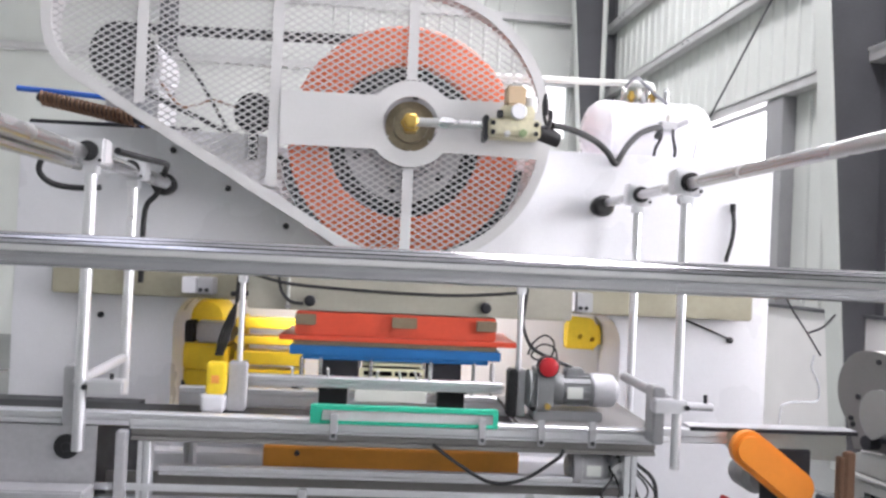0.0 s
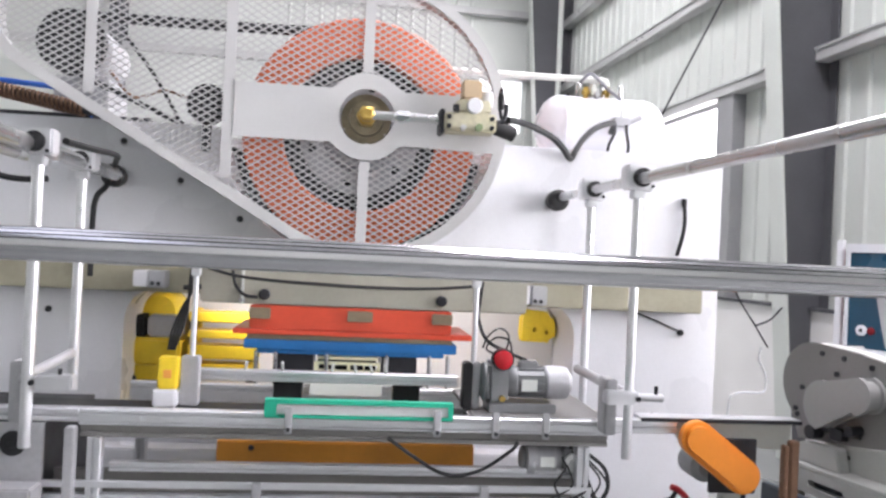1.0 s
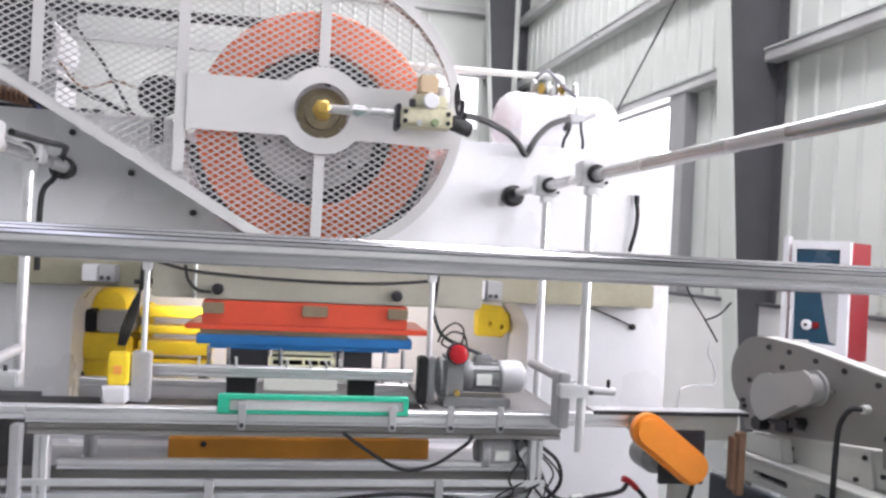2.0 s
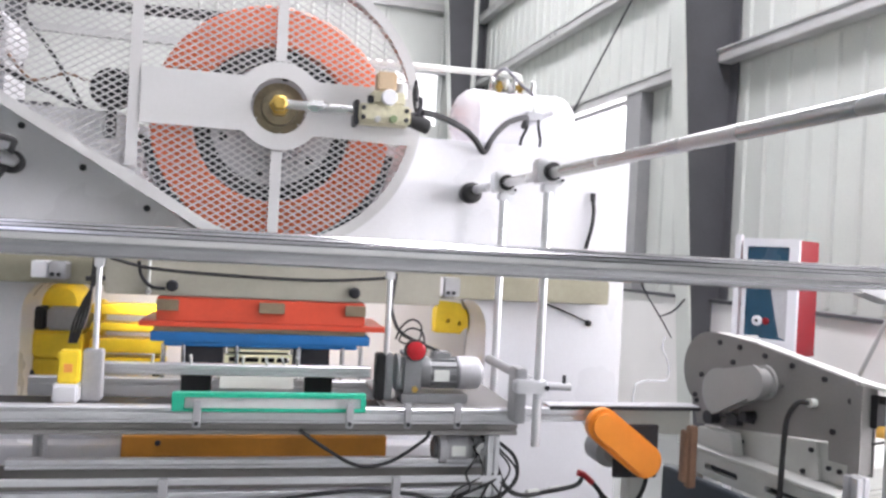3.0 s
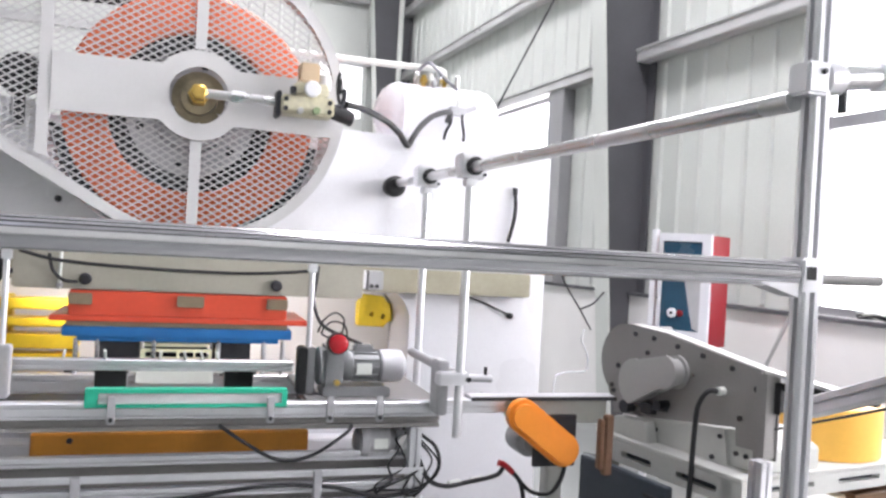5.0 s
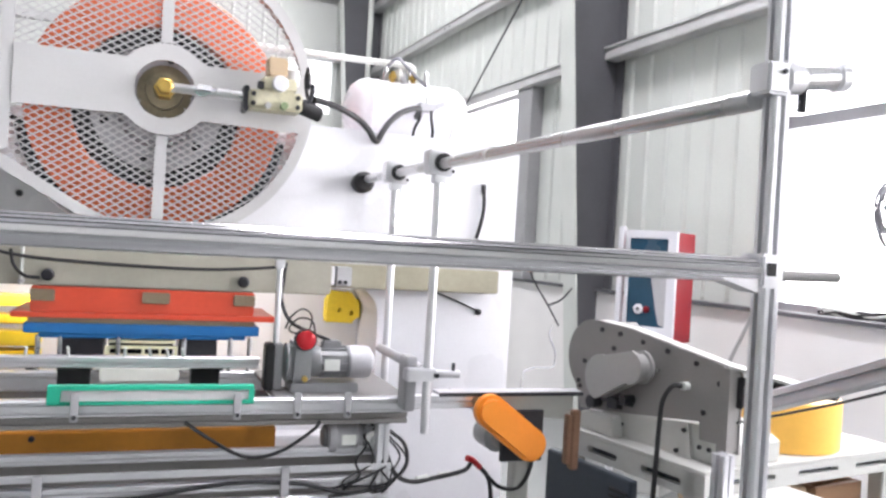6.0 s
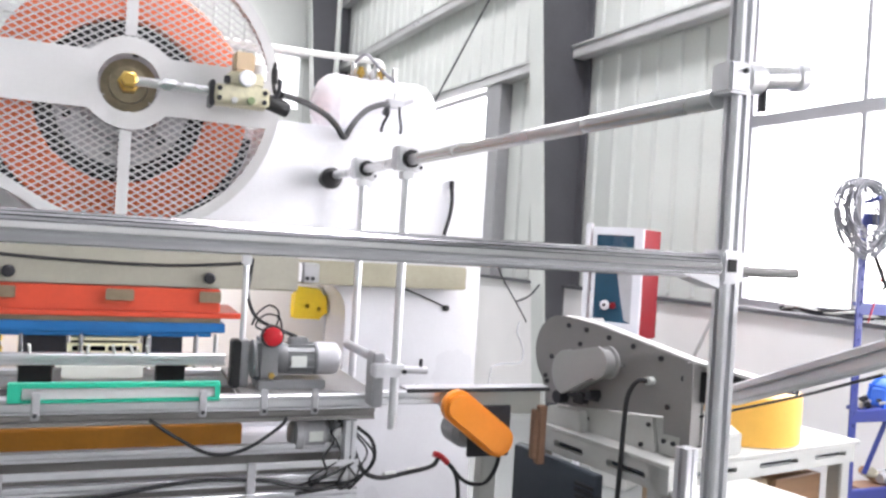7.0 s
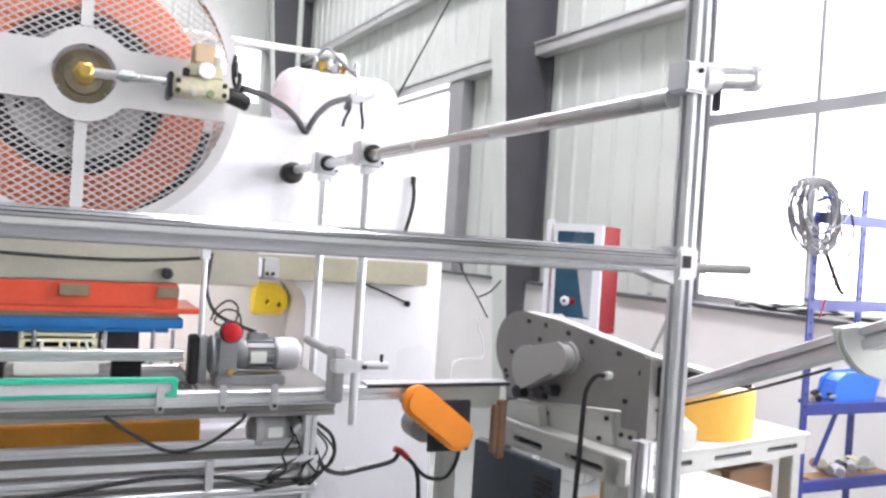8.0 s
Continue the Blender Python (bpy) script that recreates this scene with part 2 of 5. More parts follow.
wall_right = structure("wall_right", plate([rect(FRONT_U, BACK_U, 0, ROOF_Z), rect(*WIN1, SILL, 3.62), rect(*WIN2, SILL - 0.02, HEAD)], WALL_W, WALL_W + 0.12, place=on_wall), SHEET,
                       "off-white corrugated cladding wall with tall windows")
structure("wall_left", box(LEFT_W - 0.12, LEFT_W, FRONT_U, BACK_U, 0, ROOF_Z), SHEET, "off-white cladding wall")
structure("wall_front", box(LEFT_W, WALL_W, FRONT_U - 0.12, FRONT_U, 0, ROOF_Z), SHEET, "off-white cladding wall")
wall_back = structure("wall_back", plate([rect(LEFT_W, WALL_W, 0, ROOF_Z), rect(2.80, 3.58, 3.75, 4.68)], BACK_U, BACK_U + 0.12), SHEET, "off-white corrugated end wall with a window")
structure("wall_plinth", box(WALL_W - 0.10, WALL_W - 0.002, FRONT_U, BACK_U, 0, SILL - 0.03), PLASTER, "white plastered low wall under the windows")
structure("trim_sill", box(WALL_W - 0.13, WALL_W + 0.1, FRONT_U, BACK_U, SILL - 0.03, SILL - 0.004), COLUMN, "dark grey metal sill along the window wall")


def build_point(w, u, z):
    return BUILD @ Vector((w, u, z))


def ribs():
    """Standing ribs of the cladding, each a piece of its own on a shared mesh."""
    def rib_mesh(length):
        bm = extruded((0, 0, 0), (0, 0, length), [(-0.03, 0.0), (0.03, 0.0), (0.016, 0.022), (-0.016, 0.022)])
        me = bpy.data.meshes.new("rib")
        bm.to_mesh(me)
        bm.free()
        me.materials.append(SHEET)
        return me
    tall, upper, low, full = rib_mesh(ROOF_Z - 3.72), rib_mesh(ROOF_Z - 3.40), rib_mesh(1.97), rib_mesh(ROOF_Z)
    for i in range(62):
        u = -2.2 + 0.26 * i
        ob = new("rib", tall if u < 4.2 else upper)
        ob.matrix_world = BUILD @ pose(WALL_W - 0.001, u, 3.70 if u < 4.2 else 3.398, 0, 0, 90)
        ob.parent = wall_right
        if 4.25 < u < 7.35:
            ob = new("rib", low)
            ob.matrix_world = BUILD @ pose(WALL_W - 0.001, u, SILL + 0.02, 0, 0, 90)
            ob.parent = wall_right
    for i in range(18):
        x = WALL_W - 0.3 - 0.26 * i
        if not 2.76 < x < 3.62:
            ob = new("rib", full)
            ob.matrix_world = BUILD @ pose(x, BACK_U - 0.001, 0, 0, 0, 180)
            ob.parent = wall_back


for z in (3.335, 4.42, 5.5):
    p = thing("purlin", build_point(WALL_W - 0.05, 3, z), "light grey steel purlin bolted along the cladding wall", "purlin", "wall purlins")
    part("channel", box(WALL_W - 0.16, WALL_W - 0.024, FRONT_U, BACK_U - 0.1, z - 0.06, z + 0.06) if z > 3.5 else box(WALL_W - 0.16, WALL_W - 0.024, 4.12, BACK_U - 0.1, z - 0.06, z + 0.06), PURLIN, p, m=BUILD, bevel=0.008)
    u0 = FRONT_U if z > 3.5 else 4.12
    part("lip", box(WALL_W - 0.175, WALL_W - 0.161, u0, BACK_U - 0.1, z + 0.035, z + 0.058), PURLIN, p, m=BUILD, bevel=0.003)
    for u in (6.32, 9.8, 12.4):
        pl = part("splice_plate", box(WALL_W - 0.166, WALL_W - 0.1605, u - 0.12, u + 0.12, z - 0.045, z + 0.03), PURLIN, p, m=BUILD)
        for du in (-0.08, 0.08):
            part("bolt", rod((WALL_W - 0.166, u + du, z - 0.005), (WALL_W - 0.176, u + du, z - 0.005), 0.01, n=6), COLUMN, pl, m=BUILD)
for z in (3.2, 4.70, 5.8):
    p = thing("purlin", build_point(0, BACK_U - 0.1, z), "light grey steel purlin on the end wall", "purlin", "end wall purlins")
    part("channel", box(LEFT_W, WALL_W - 0.2, BACK_U - 0.16, BACK_U - 0.024, z - 0.06, z + 0.06), PURLIN, p, m=BUILD, bevel=0.008)


def column(w, u, axis="w", top=0.83, foot=0.24):
    """A tapered H column whose web stands square to its wall."""
    c = thing("steel_column", build_point(w, u, 0), "dark grey tapered steel portal column by the cladding wall", "column", "portal columns")
    hw = 0.105
    if axis == "w":
        part("web", plate([[(w - foot, 0), (w, 0), (w, ROOF_Z), (w - top, ROOF_Z)]], u - 0.006, u + 0.006), COLUMN, c, m=BUILD)
        part("flange", box(w - 0.002, w + 0.014, u - hw, u + hw, 0, ROOF_Z), COLUMN, c, m=BUILD)
        # inner flange is off-white, the rest of the column dark grey
        part("flange", plate([[(w - foot - 0.018, 0), (w - foot - 0.002, 0), (w - top - 0.002, ROOF_Z), (w - top - 0.018, ROOF_Z)]], u - hw, u + hw), SHEET, c, "off-white inner flange", m=BUILD)
    else:
        part("web", box(w - 0.006, w + 0.006, u - foot, u, 0, ROOF_Z), COLUMN, c, m=BUILD)
        part("flange", box(w - hw, w + hw, u - 0.002, u + 0.014, 0, ROOF_Z), COLUMN, c, m=BUILD)
        part("flange", box(w - hw, w + hw, u - foot - 0.018, u - foot - 0.002, 0, ROOF_Z), COLUMN, c, m=BUILD)
    return c


column(WALL_W - 0.03, 6.075)
column(WALL_W - 0.03, -1.2)
column(WALL_W - 0.03, 13.2)
column(-3.2, BACK_U - 0.03, "u", foot=0.35)

# windows: frames, mullions and panes
GLASS = bpy.data.materials.new("window_glass")
GLASS.use_nodes = True
gb = GLASS.node_tree.nodes["Principled BSDF"]
gb.inputs["Transmission Weight"].default_value, gb.inputs["Roughness"].default_value, gb.inputs["IOR"].default_value = 1.0, 0.02, 1.1


def window(name, u0, u1, z0, z1, bars_u, bars_z):
    ob = structure(name, plate([rect(u0, u1, z0, z1), rect(u0 + 0.05, u1 - 0.05, z0 + 0.05, z1 - 0.05)], WALL_W + 0.02, WALL_W + 0.08, place=on_wall), WINFRAME, "grey aluminium window frame in the cladding wall, daylight behind")
    for u in bars_u:
        part("mullion", box(WALL_W + 0.024, WALL_W + 0.076, u - 0.016, u + 0.016, z0 + 0.05, z1 - 0.05), WINFRAME, ob, m=BUILD, local=True)
    for z in bars_z:
        part("transom", box(WALL_W + 0.02, WALL_W + 0.08, u0 + 0.05, u1 - 0.05, z - 0.04, z + 0.04), WINFRAME, ob, m=BUILD, local=True)
    edges = [u0 + 0.03] + list(bars_u) + [u1 - 0.03]
    for a, b in zip(edges, edges[1:]):
        g = part("pane", box(WALL_W + 0.045, WALL_W + 0.051, a, b, z0 + 0.03, z1 - 0.03), GLASS, ob, m=BUILD, local=True)
        g.visible_shadow = False
    return ob


window("window_1", *WIN1, SILL, 3.62, (-0.93, 0.11, 1.15, 2.19, 3.235), (2.505,))
window("window_2", *WIN2, SILL - 0.02, HEAD, (9.6, 11.2), ())
haze = bpy.data.materials.new("bright_haze")
haze.use_nodes = True
hb = haze.node_tree.nodes["Principled BSDF"]
hb.inputs["Emission Color"].default_value, hb.inputs["Emission Strength"].default_value = (1.0, 0.97, 0.96, 1), 1.1
structure("backdrop", box(1.8, 4.0, BACK_U + 0.9, BACK_U + 0.92, 2.8, 5.6), haze, "bright hazy daylight outside the end wall window")
# casing between column and far window
structure("trim_jamb", box(WALL_W - 0.14, WALL_W - 0.004, 7.41, 7.73, SILL, HEAD - 0.03), mat("mid_grey_trim", (0.33, 0.33, 0.34), 0.5), "grey steel window jamb")
structure("trim_jamb_near", box(WALL_W - 0.05, WALL_W + 0.018, 4.12, 4.19, SILL, 3.62), COLUMN, "grey steel window jamb by the tall window")
b = thing("brace_rod", build_point(WALL_W - 0.12, 8.6, 3.9), "thin dark steel bracing rod across the wall bay", "brace")
part("bar", rod((WALL_W - 0.18, 9.0, 3.30), (WALL_W - 0.18, 6.1, 5.37), 0.012, n=8), COLUMN, b, m=BUILD)
b = thing("downpipe", build_point(3.92, 12.9, 0), "slim white pipe rising by the corner column", "pipe")
part("pipe", rod((3.92, 12.9, 0.0), (3.92, 12.9, ROOF_Z), 0.045, n=14), SHEET, b, m=BUILD)

# ---- the press ----
M = far()
CX = 0.05
press = thing("punching_press", (CX * PRESS, 3.75, 0), "large white enamelled frame press with an open die space", "press")
zf = EYE_Z - EYE_Z / PRESS
opening = [(-0.74, 0.93), (0.845, 0.93)] + arc(0.725, 1.27, 0.12, 0, 90, 8) + arc(-0.62, 1.27, 0.12, 90, 180, 8)
well_c, well_r = (0.034, 1.99), 0.485
lean = math.degrees(math.asin((1.95 - well_c[1]) / well_r))
notch = arc(*well_c, well_r, lean, -180 - lean, 48)
part("frame", plate([[(-1.28, zf), (1.38, zf), (1.38, 1.95)] + notch + [(-1.28, 1.95)], opening], 2.85, 3.16), WHITE, press, "white enamelled frame", m=M, bevel=0.006)
part("rear_panel", box(-0.955, 1.055, 3.40, 3.42, 0.80, 1.4485), PLASTER, press, "cream white rear panel", m=M)
part("crown_box", box(-1.28, 1.38, 3.161, 3.60, 1.45, 1.949), WHITE, press, m=M, bevel=0.006)
for x0, x1 in ((-1.28, -0.96), (1.06, 1.38)):
    part("upright", box(x0, x1, 3.161, 3.60, zf, 1.449), WHITE, press, m=M, bevel=0.006)
part("crossbeam", box(-1.12, 1.285, 2.77, 2.848, 1.375, 1.462), CREAM, press, "cream painted crossbeam", m=M, bevel=0.006)
slide = part("slide", box(-0.44, 0.60, 2.58, 2.768, 1.362, 1.475), SLIDE, press, "cream painted press slide with bolts", m=M, bevel=0.006)
for x in (-0.241, 0.317):
    part("bolt", lathe((x, 2.58, 1.394), (0, -1, 0), [(0, 0.018), (0.02, 0.018), (0.024, 0.012)], n=12), DARK, slide, m=M)
for x, z in ((-0.364, 1.634), (-0.57, 1.756), (-0.763, 1.879), (-0.19, 1.535), (-0.98, 1.30), (-1.079, 1.065)):
    bolt(press, (x, 2.85, z), 0.011, 0.01, m=M)
part("bed_plate", box(-0.80, 0.86, 2.75, 2.848, 0.70, 0.86), WHITE, press, m=M, bevel=0.006)

# flywheel
FW = (CX + 0.002, 1.99)
WH = (FW[0] - 0.017, FW[1] - 0.014)  # the wheel and its shaft
wheel = thing("flywheel", (FW[0] * PRESS, 2.8 * PRESS, EYE_Z + (FW[1] - EYE_Z) * PRESS), "orange-rimmed cast flywheel behind the mesh guard", "flywheel")
part("rim", lathe((WH[0], 3.13, WH[1]), (0, -1, 0), [(0, 0.285), (0, 0.43), (0.122, 0.43), (0.130, 0.422), (0.130, 0.292), (0.122, 0.285)], n=72, ring=True), WHEEL, wheel, "orange painted rim", m=M)
part("belt_face", lathe((WH[0], 3.128, WH[1]), (0, -1, 0), [(0, 0.225), (0, 0.284), (0.085, 0.284), (0.090, 0.276), (0.090, 0.234), (0.085, 0.225)], n=60, ring=True), BLACK, wheel, "dark oiled pulley ring", m=M)
part("web", lathe((WH[0], 3.126, WH[1]), (0, -1, 0), [(0, 0.224), (0.07, 0.224), (0.074, 0.20), (0.06, 0.14), (0.09, 0.12), (0.095, 0.02)], n=48), CAST, wheel, m=M)
for k in range(6):
    a = 2 * math.pi * (k + 0.3) / 6
    part("web_bolt", lathe((WH[0] + 0.185 * math.cos(a), 3.055, WH[1] + 0.185 * math.sin(a)), (0, -1, 0), [(0, 0.016), (0.016, 0.016), (0.02, 0.01)], n=6), DARK, wheel, m=M)
part("shaft", rod((WH[0], 3.05, WH[1]), (FW[0], 2.752, FW[1]), 0.05, n=24), DARK, wheel, "dark oiled shaft end", m=M)

# belt, motor pulley and idler behind the guard
MP = (-0.93, 2.19)
MB = far(PRESS * 1.093)  # the belt runs in the plane of the wheel
drive = thing("drive_motor", (MP[0] * PRESS, 3.5, 2.25), "dark drive motor with pulley behind the mesh guard", "motor")
part("pulley", lathe((MP[0], 2.84, MP[1]), (0, -1, 0), [(0, 0.10), (0.02, 0.107), (0.03, 0.095), (0.045, 0.107), (0.06, 0.095), (0.07, 0.107), (0.075, 0.03)], n=36), BLACK, drive, m=MB)
part("body", lathe((MP[0], 3.15, MP[1]), (0, -1, 0), [(0, 0.08), (0.02, 0.10), (0.25, 0.10), (0.28, 0.07), (0.31, 0.03)], n=32), CAST, drive, "grey motor body", m=MB)
part("mount", box(MP[0] - 0.09, MP[0] + 0.09, 2.9, 3.15, 1.918, 2.10), CAST, drive, m=MB, bevel=0.006)
belt = thing("drive_belt", (-0.4 * PRESS, 3.22, 2.1), "black rubber drive belt running to the flywheel", "belt")
for z0, z1 in ((2.283, 2.292), (2.098, 1.742)):
    x1 = 0.03 if z1 > 2 else -0.08
    part("run", hose([(MP[0], 2.80, z0), ((MP[0] + x1) / 2, 2.80, (z0 + z1) / 2 - 0.002), (x1, 2.80, z1)], 0.019 if z1 > 2 else 0.009, n=8), BLACK, belt, m=MB)
idler = thing("idler_pulley", (-0.5 * PRESS, 3.25, 2.05), "black tension pulley behind the mesh guard", "pulley")
part("wheel", lathe((-0.478, 2.80, 2.01), (0, -1, 0), [(0, 0.062), (0.03, 0.07), (0.06, 0.062), (0.065, 0.02)], n=30), BLACK, idler, m=M)
part("arm", box(-0.505, -0.475, 2.832, 2.848, 1.86, 1.99), DARK, idler, m=M)
# dark plate over the lower half of the wheel well only
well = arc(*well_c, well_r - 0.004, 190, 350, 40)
part("wheel_well", plate([well], 3.150, 3.156), DARK, press, "dark plate across the lower wheel well", m=M)
gw = thing("guard_wiring", (-0.65 * PRESS, 3.2, 2.1), "thin black wiring behind the mesh guard", "cable")
part("wire", hose([(-0.80, 2.78, 2.34), (-0.75, 2.78, 2.22), (-0.66, 2.78, 2.10), (-0.57, 2.80, 1.95)], 0.006), BLACK, gw, m=M)
part("wire", hose([(-0.80, 2.78, 2.10), (-0.72, 2.78, 2.02), (-0.62, 2.79, 2.05), (-0.52, 2.82, 2.02)], 0.005), COPPER, gw, m=M)

# the mesh guard: a hull round two circles
G1, R1, G2, R2 = FW, 0.475, (-0.93, 2.285), 0.24


def hull(inset=0.0, n=40):
    r1, r2 = R1 - inset, R2 - inset
    d = Vector((G2[0] - G1[0], G2[1] - G1[1]))
    base = math.degrees(math.atan2(d.y, d.x))
    lean = math.degrees(math.acos((r1 - r2) / d.length))
    return arc(*G1, r1, base + lean - 360, base - lean, n) + arc(*G2, r2, base - lean, base + lean, n // 2)


guard = thing("belt_guard", (-0.3 * PRESS, 2.7 * PRESS, 2.1), "white welded belt guard with expanded metal mesh", "machine guard")
part("rim", plate([hull(), hull(0.034)], 2.697, 2.703), GUARD, guard, m=M)
part("side_band", plate([hull(-0.002), hull(0.006)], 2.704, 2.848), GUARD, guard, m=M)
ring_hole = arc(FW[0], FW[1], 0.092, 0, 355, 40)
yb = 0.090
half = math.degrees(math.asin(yb / 0.145))
hub_loop = [(-0.38, FW[1] - yb), (FW[0] - 0.114, FW[1] - yb)] + arc(FW[0], FW[1], 0.145, 180 + half, 360 - half, 20) + [(0.49, FW[1] - yb - 0.008), (0.49, FW[1] + yb)] + arc(FW[0], FW[1], 0.145, half, 180 - half, 20) + [(-0.38, FW[1] + yb)]
part("hub_plate", plate([hub_loop, ring_hole], 2.688, 2.694), GUARD, guard, "wide flat white plate with a round hub opening", m=M)
for x, z0, z1 in ((0.05, 1.52, 1.842), (0.05, 2.138, 2.46), (-0.40, 1.762, 2.60), (-0.84, 2.012, 2.53)):
    part("bar", box(x - 0.0175, x + 0.0175, 2.6935, 2.6965, z0, z1), GUARD, guard, m=M)


def mesh_sheet():
    """Expanded metal: slanting strands between staggered bonds, kept inside the guard's outline."""
    wx, hz, sw, y0, y1 = 0.0375, 0.0230, 0.0025, 2.7035, 2.7075
    d = Vector((G2[0] - G1[0], G2[1] - G1[1]))
    spots = [(G1[0] + d.x * k / 20, G1[1] + d.y * k / 20, (R1 + (R2 - R1) * k / 20 - 0.012) ** 2) for k in range(21)]

    def inside(x, z):
        return any((x - a) ** 2 + (z - c) ** 2 < q for a, c, q in spots)
    vs, fs = [], []
    nx, nz = int(1.75 / wx), int(1.1 / (hz / 2))
    for j in range(nz):
        for i in range(nx):
            x = -1.2 + wx * (i + 0.5 * (j % 2))
            z = 1.50 + hz / 2 * j
            if math.hypot(x - FW[0], z - FW[1]) < 0.1:
                continue
            for sx in (-1, 1):
                x1, z1 = x + sx * wx / 2, z + hz / 2
                if not inside((x + x1) / 2, (z + z1) / 2):
                    continue
                k = len(vs)
                for px, pz in ((x, z), (x1, z1)):
                    vs += [(px, y0, pz - sw), (px, y0, pz + sw), (px, y1, pz + sw), (px, y1, pz - sw)]
                fs += [(k, k + 1, k + 5, k + 4), (k + 1, k + 2, k + 6, k + 5), (k + 2, k + 3, k + 7, k + 6), (k + 3, k, k + 4, k + 7)]
    me = bpy.data.meshes.new("expanded_mesh")
    me.from_pydata(vs, [], fs)
    me.transform(home(guard).inverted() @ M)
    me.materials.append(GUARD)
    ob = new("expanded_mesh", me)
    ob.parent = guard
    tagged(ob, kind="stuff")


mesh_sheet()

# rotary joint and clutch valve on the hub
valve = thing("clutch_valve", (0.4 * PRESS, 2.6 * PRESS, 2.05), "beige cast pneumatic clutch valve fed by a brass rotary joint", "valve")
part("hub_cap", lathe((FW[0], 2.75, FW[1]), (0, -1, 0), [(0, 0.085), (0.01, 0.085), (0.012, 0.06), (0.03, 0.058), (0.034, 0.04)], n=32), mat("oily_hub_steel", (0.26, 0.22, 0.15), 0.4, metal=0.7, var=0.3, big=12), valve, "oily brown steel hub cap", m=M)
part("rotary_joint", lathe((FW[0], 2.71, FW[1]), (0, -1, 0), [(0, 0.034), (0.05, 0.034), (0.055, 0.026), (0.09, 0.026), (0.095, 0.018)], n=6), BRASS, valve, m=M)
part("pipe", rod((FW[0], 2.64, FW[1]), (0.31, 2.62, FW[1] - 0.005), 0.015), STEEL, valve, m=M)
part("nut", rod((0.15, 2.633, FW[1]), (0.19, 2.63, FW[1] - 0.002), 0.021, n=6), STEEL, valve, m=M)
part("body", box(0.30, 0.47, 2.57, 2.66, 1.945, 2.005), VALVE, valve, m=M, bevel=0.008)
part("body_top", box(0.34, 0.45, 2.575, 2.655, 2.006, 2.05), VALVE, valve, m=M, bevel=0.008)
part("solenoid", box(0.355, 0.42, 2.58, 2.64, 2.051, 2.115), mat("tan_solenoid", (0.55, 0.42, 0.28), 0.45), valve, m=M, bevel=0.008)
part("solenoid", rod((0.44, 2.61, 2.03), (0.44, 2.61, 2.085), 0.022, chamfer=0.004), GUARD, valve, m=M)
part("dial", rod((0.395, 2.572, 2.028), (0.395, 2.555, 2.028), 0.026, chamfer=0.003), WHITE, valve, m=M)
for x in (0.315, 0.455):
    for z in (1.96, 1.99):
        bolt(valve, (x, 2.57, z), 0.008, 0.008, m=M)
part("flange", box(0.285, 0.302, 2.575, 2.655, 1.935, 2.015), DARK, valve, m=M, bevel=0.004)
part("plug", box(0.325, 0.345, 2.56, 2.575, 2.006, 2.03), DARK, valve, m=M, bevel=0.003)
part("gauge_port", rod((0.36, 2.57, 1.955), (0.36, 2.552, 1.955), 0.010, n=12), STEEL, valve, m=M)
part("gauge_port", rod((0.41, 2.57, 1.958), (0.41, 2.548, 1.958), 0.012, n=12), mat("green_port", (0.20, 0.26, 0.14), 0.45), valve, m=M)
part("elbow", hose([(0.47, 2.60, 1.985), (0.495, 2.60, 1.99), (0.505, 2.60, 2.015), (0.505, 2.60, 2.045)], 0.008), DARK, valve, m=M)
part("exhaust", rod((0.47, 2.61, 1.97), (0.54, 2.62, 1.95), 0.024, chamfer=0.004), BLACK, valve, m=M)
part("fitting", rod((0.49, 2.61, 2.03), (0.49, 2.61, 2.08), 0.008), BLACK, valve, m=M)
ah = thing("air_hose", (0.7 * PRESS, 3.0, 2.05), "black rubber air hose sagging from the valve to the tank", "hose")
part("tube", hose([(0.515, 2.62, 2.0), (0.56, 2.65, 2.0), (0.62, 2.69, 1.993), (0.70, 2.76, 1.975), (0.752, 2.80, 1.945), (0.790, 2.83, 1.912), (0.815, 2.84, 1.95), (0.85, 2.87, 1.995), (0.91, 2.92, 2.045), (1.0, 3.0, 2.08), (1.04, 3.15, 2.07)], 0.0115), BLACK, ah, m=M)
part("tube", hose([(0.49, 2.61, 2.10), (0.485, 2.62, 2.06), (0.50, 2.63, 2.0), (0.55, 2.66, 1.975)], 0.006), BLACK, ah, m=M)

# air tank on the crown
TY = 3.30
tank = thing("air_tank", (1.05 * PRESS, TY * PRESS, 2.02), "white welded air tank with dished ends on the press crown", "air tank")
part("shell", lathe((0.765, TY, 2.095), (1, 0, 0), [(0, 0.02), (0.008, 0.06), (0.03, 0.105), (0.06, 0.13), (0.09, 0.138), (0.093, 0.1405), (0.10, 0.1405), (0.103, 0.138), (0.44, 0.138), (0.443, 0.1405), (0.45, 0.1405), (0.453, 0.138), (0.485, 0.13), (0.515, 0.105), (0.537, 0.06), (0.545, 0.02)], n=40), WHITE, tank, m=M)
for x in (0.88, 1.19):
    part("saddle", box(x - 0.02, x + 0.02, TY - 0.10, TY + 0.10, 1.951, 2.0), WHITE, tank, m=M, bevel=0.003)
part("valve_block", box(1.045, 1.115, TY - 0.17, TY - 0.12, 2.095, 2.13), CAST, tank, m=M, bevel=0.006)
part("valve_stem", rod((1.085, TY - 0.15, 2.125), (1.085, TY - 0.15, 2.16), 0.010), SHEET, tank, m=M)
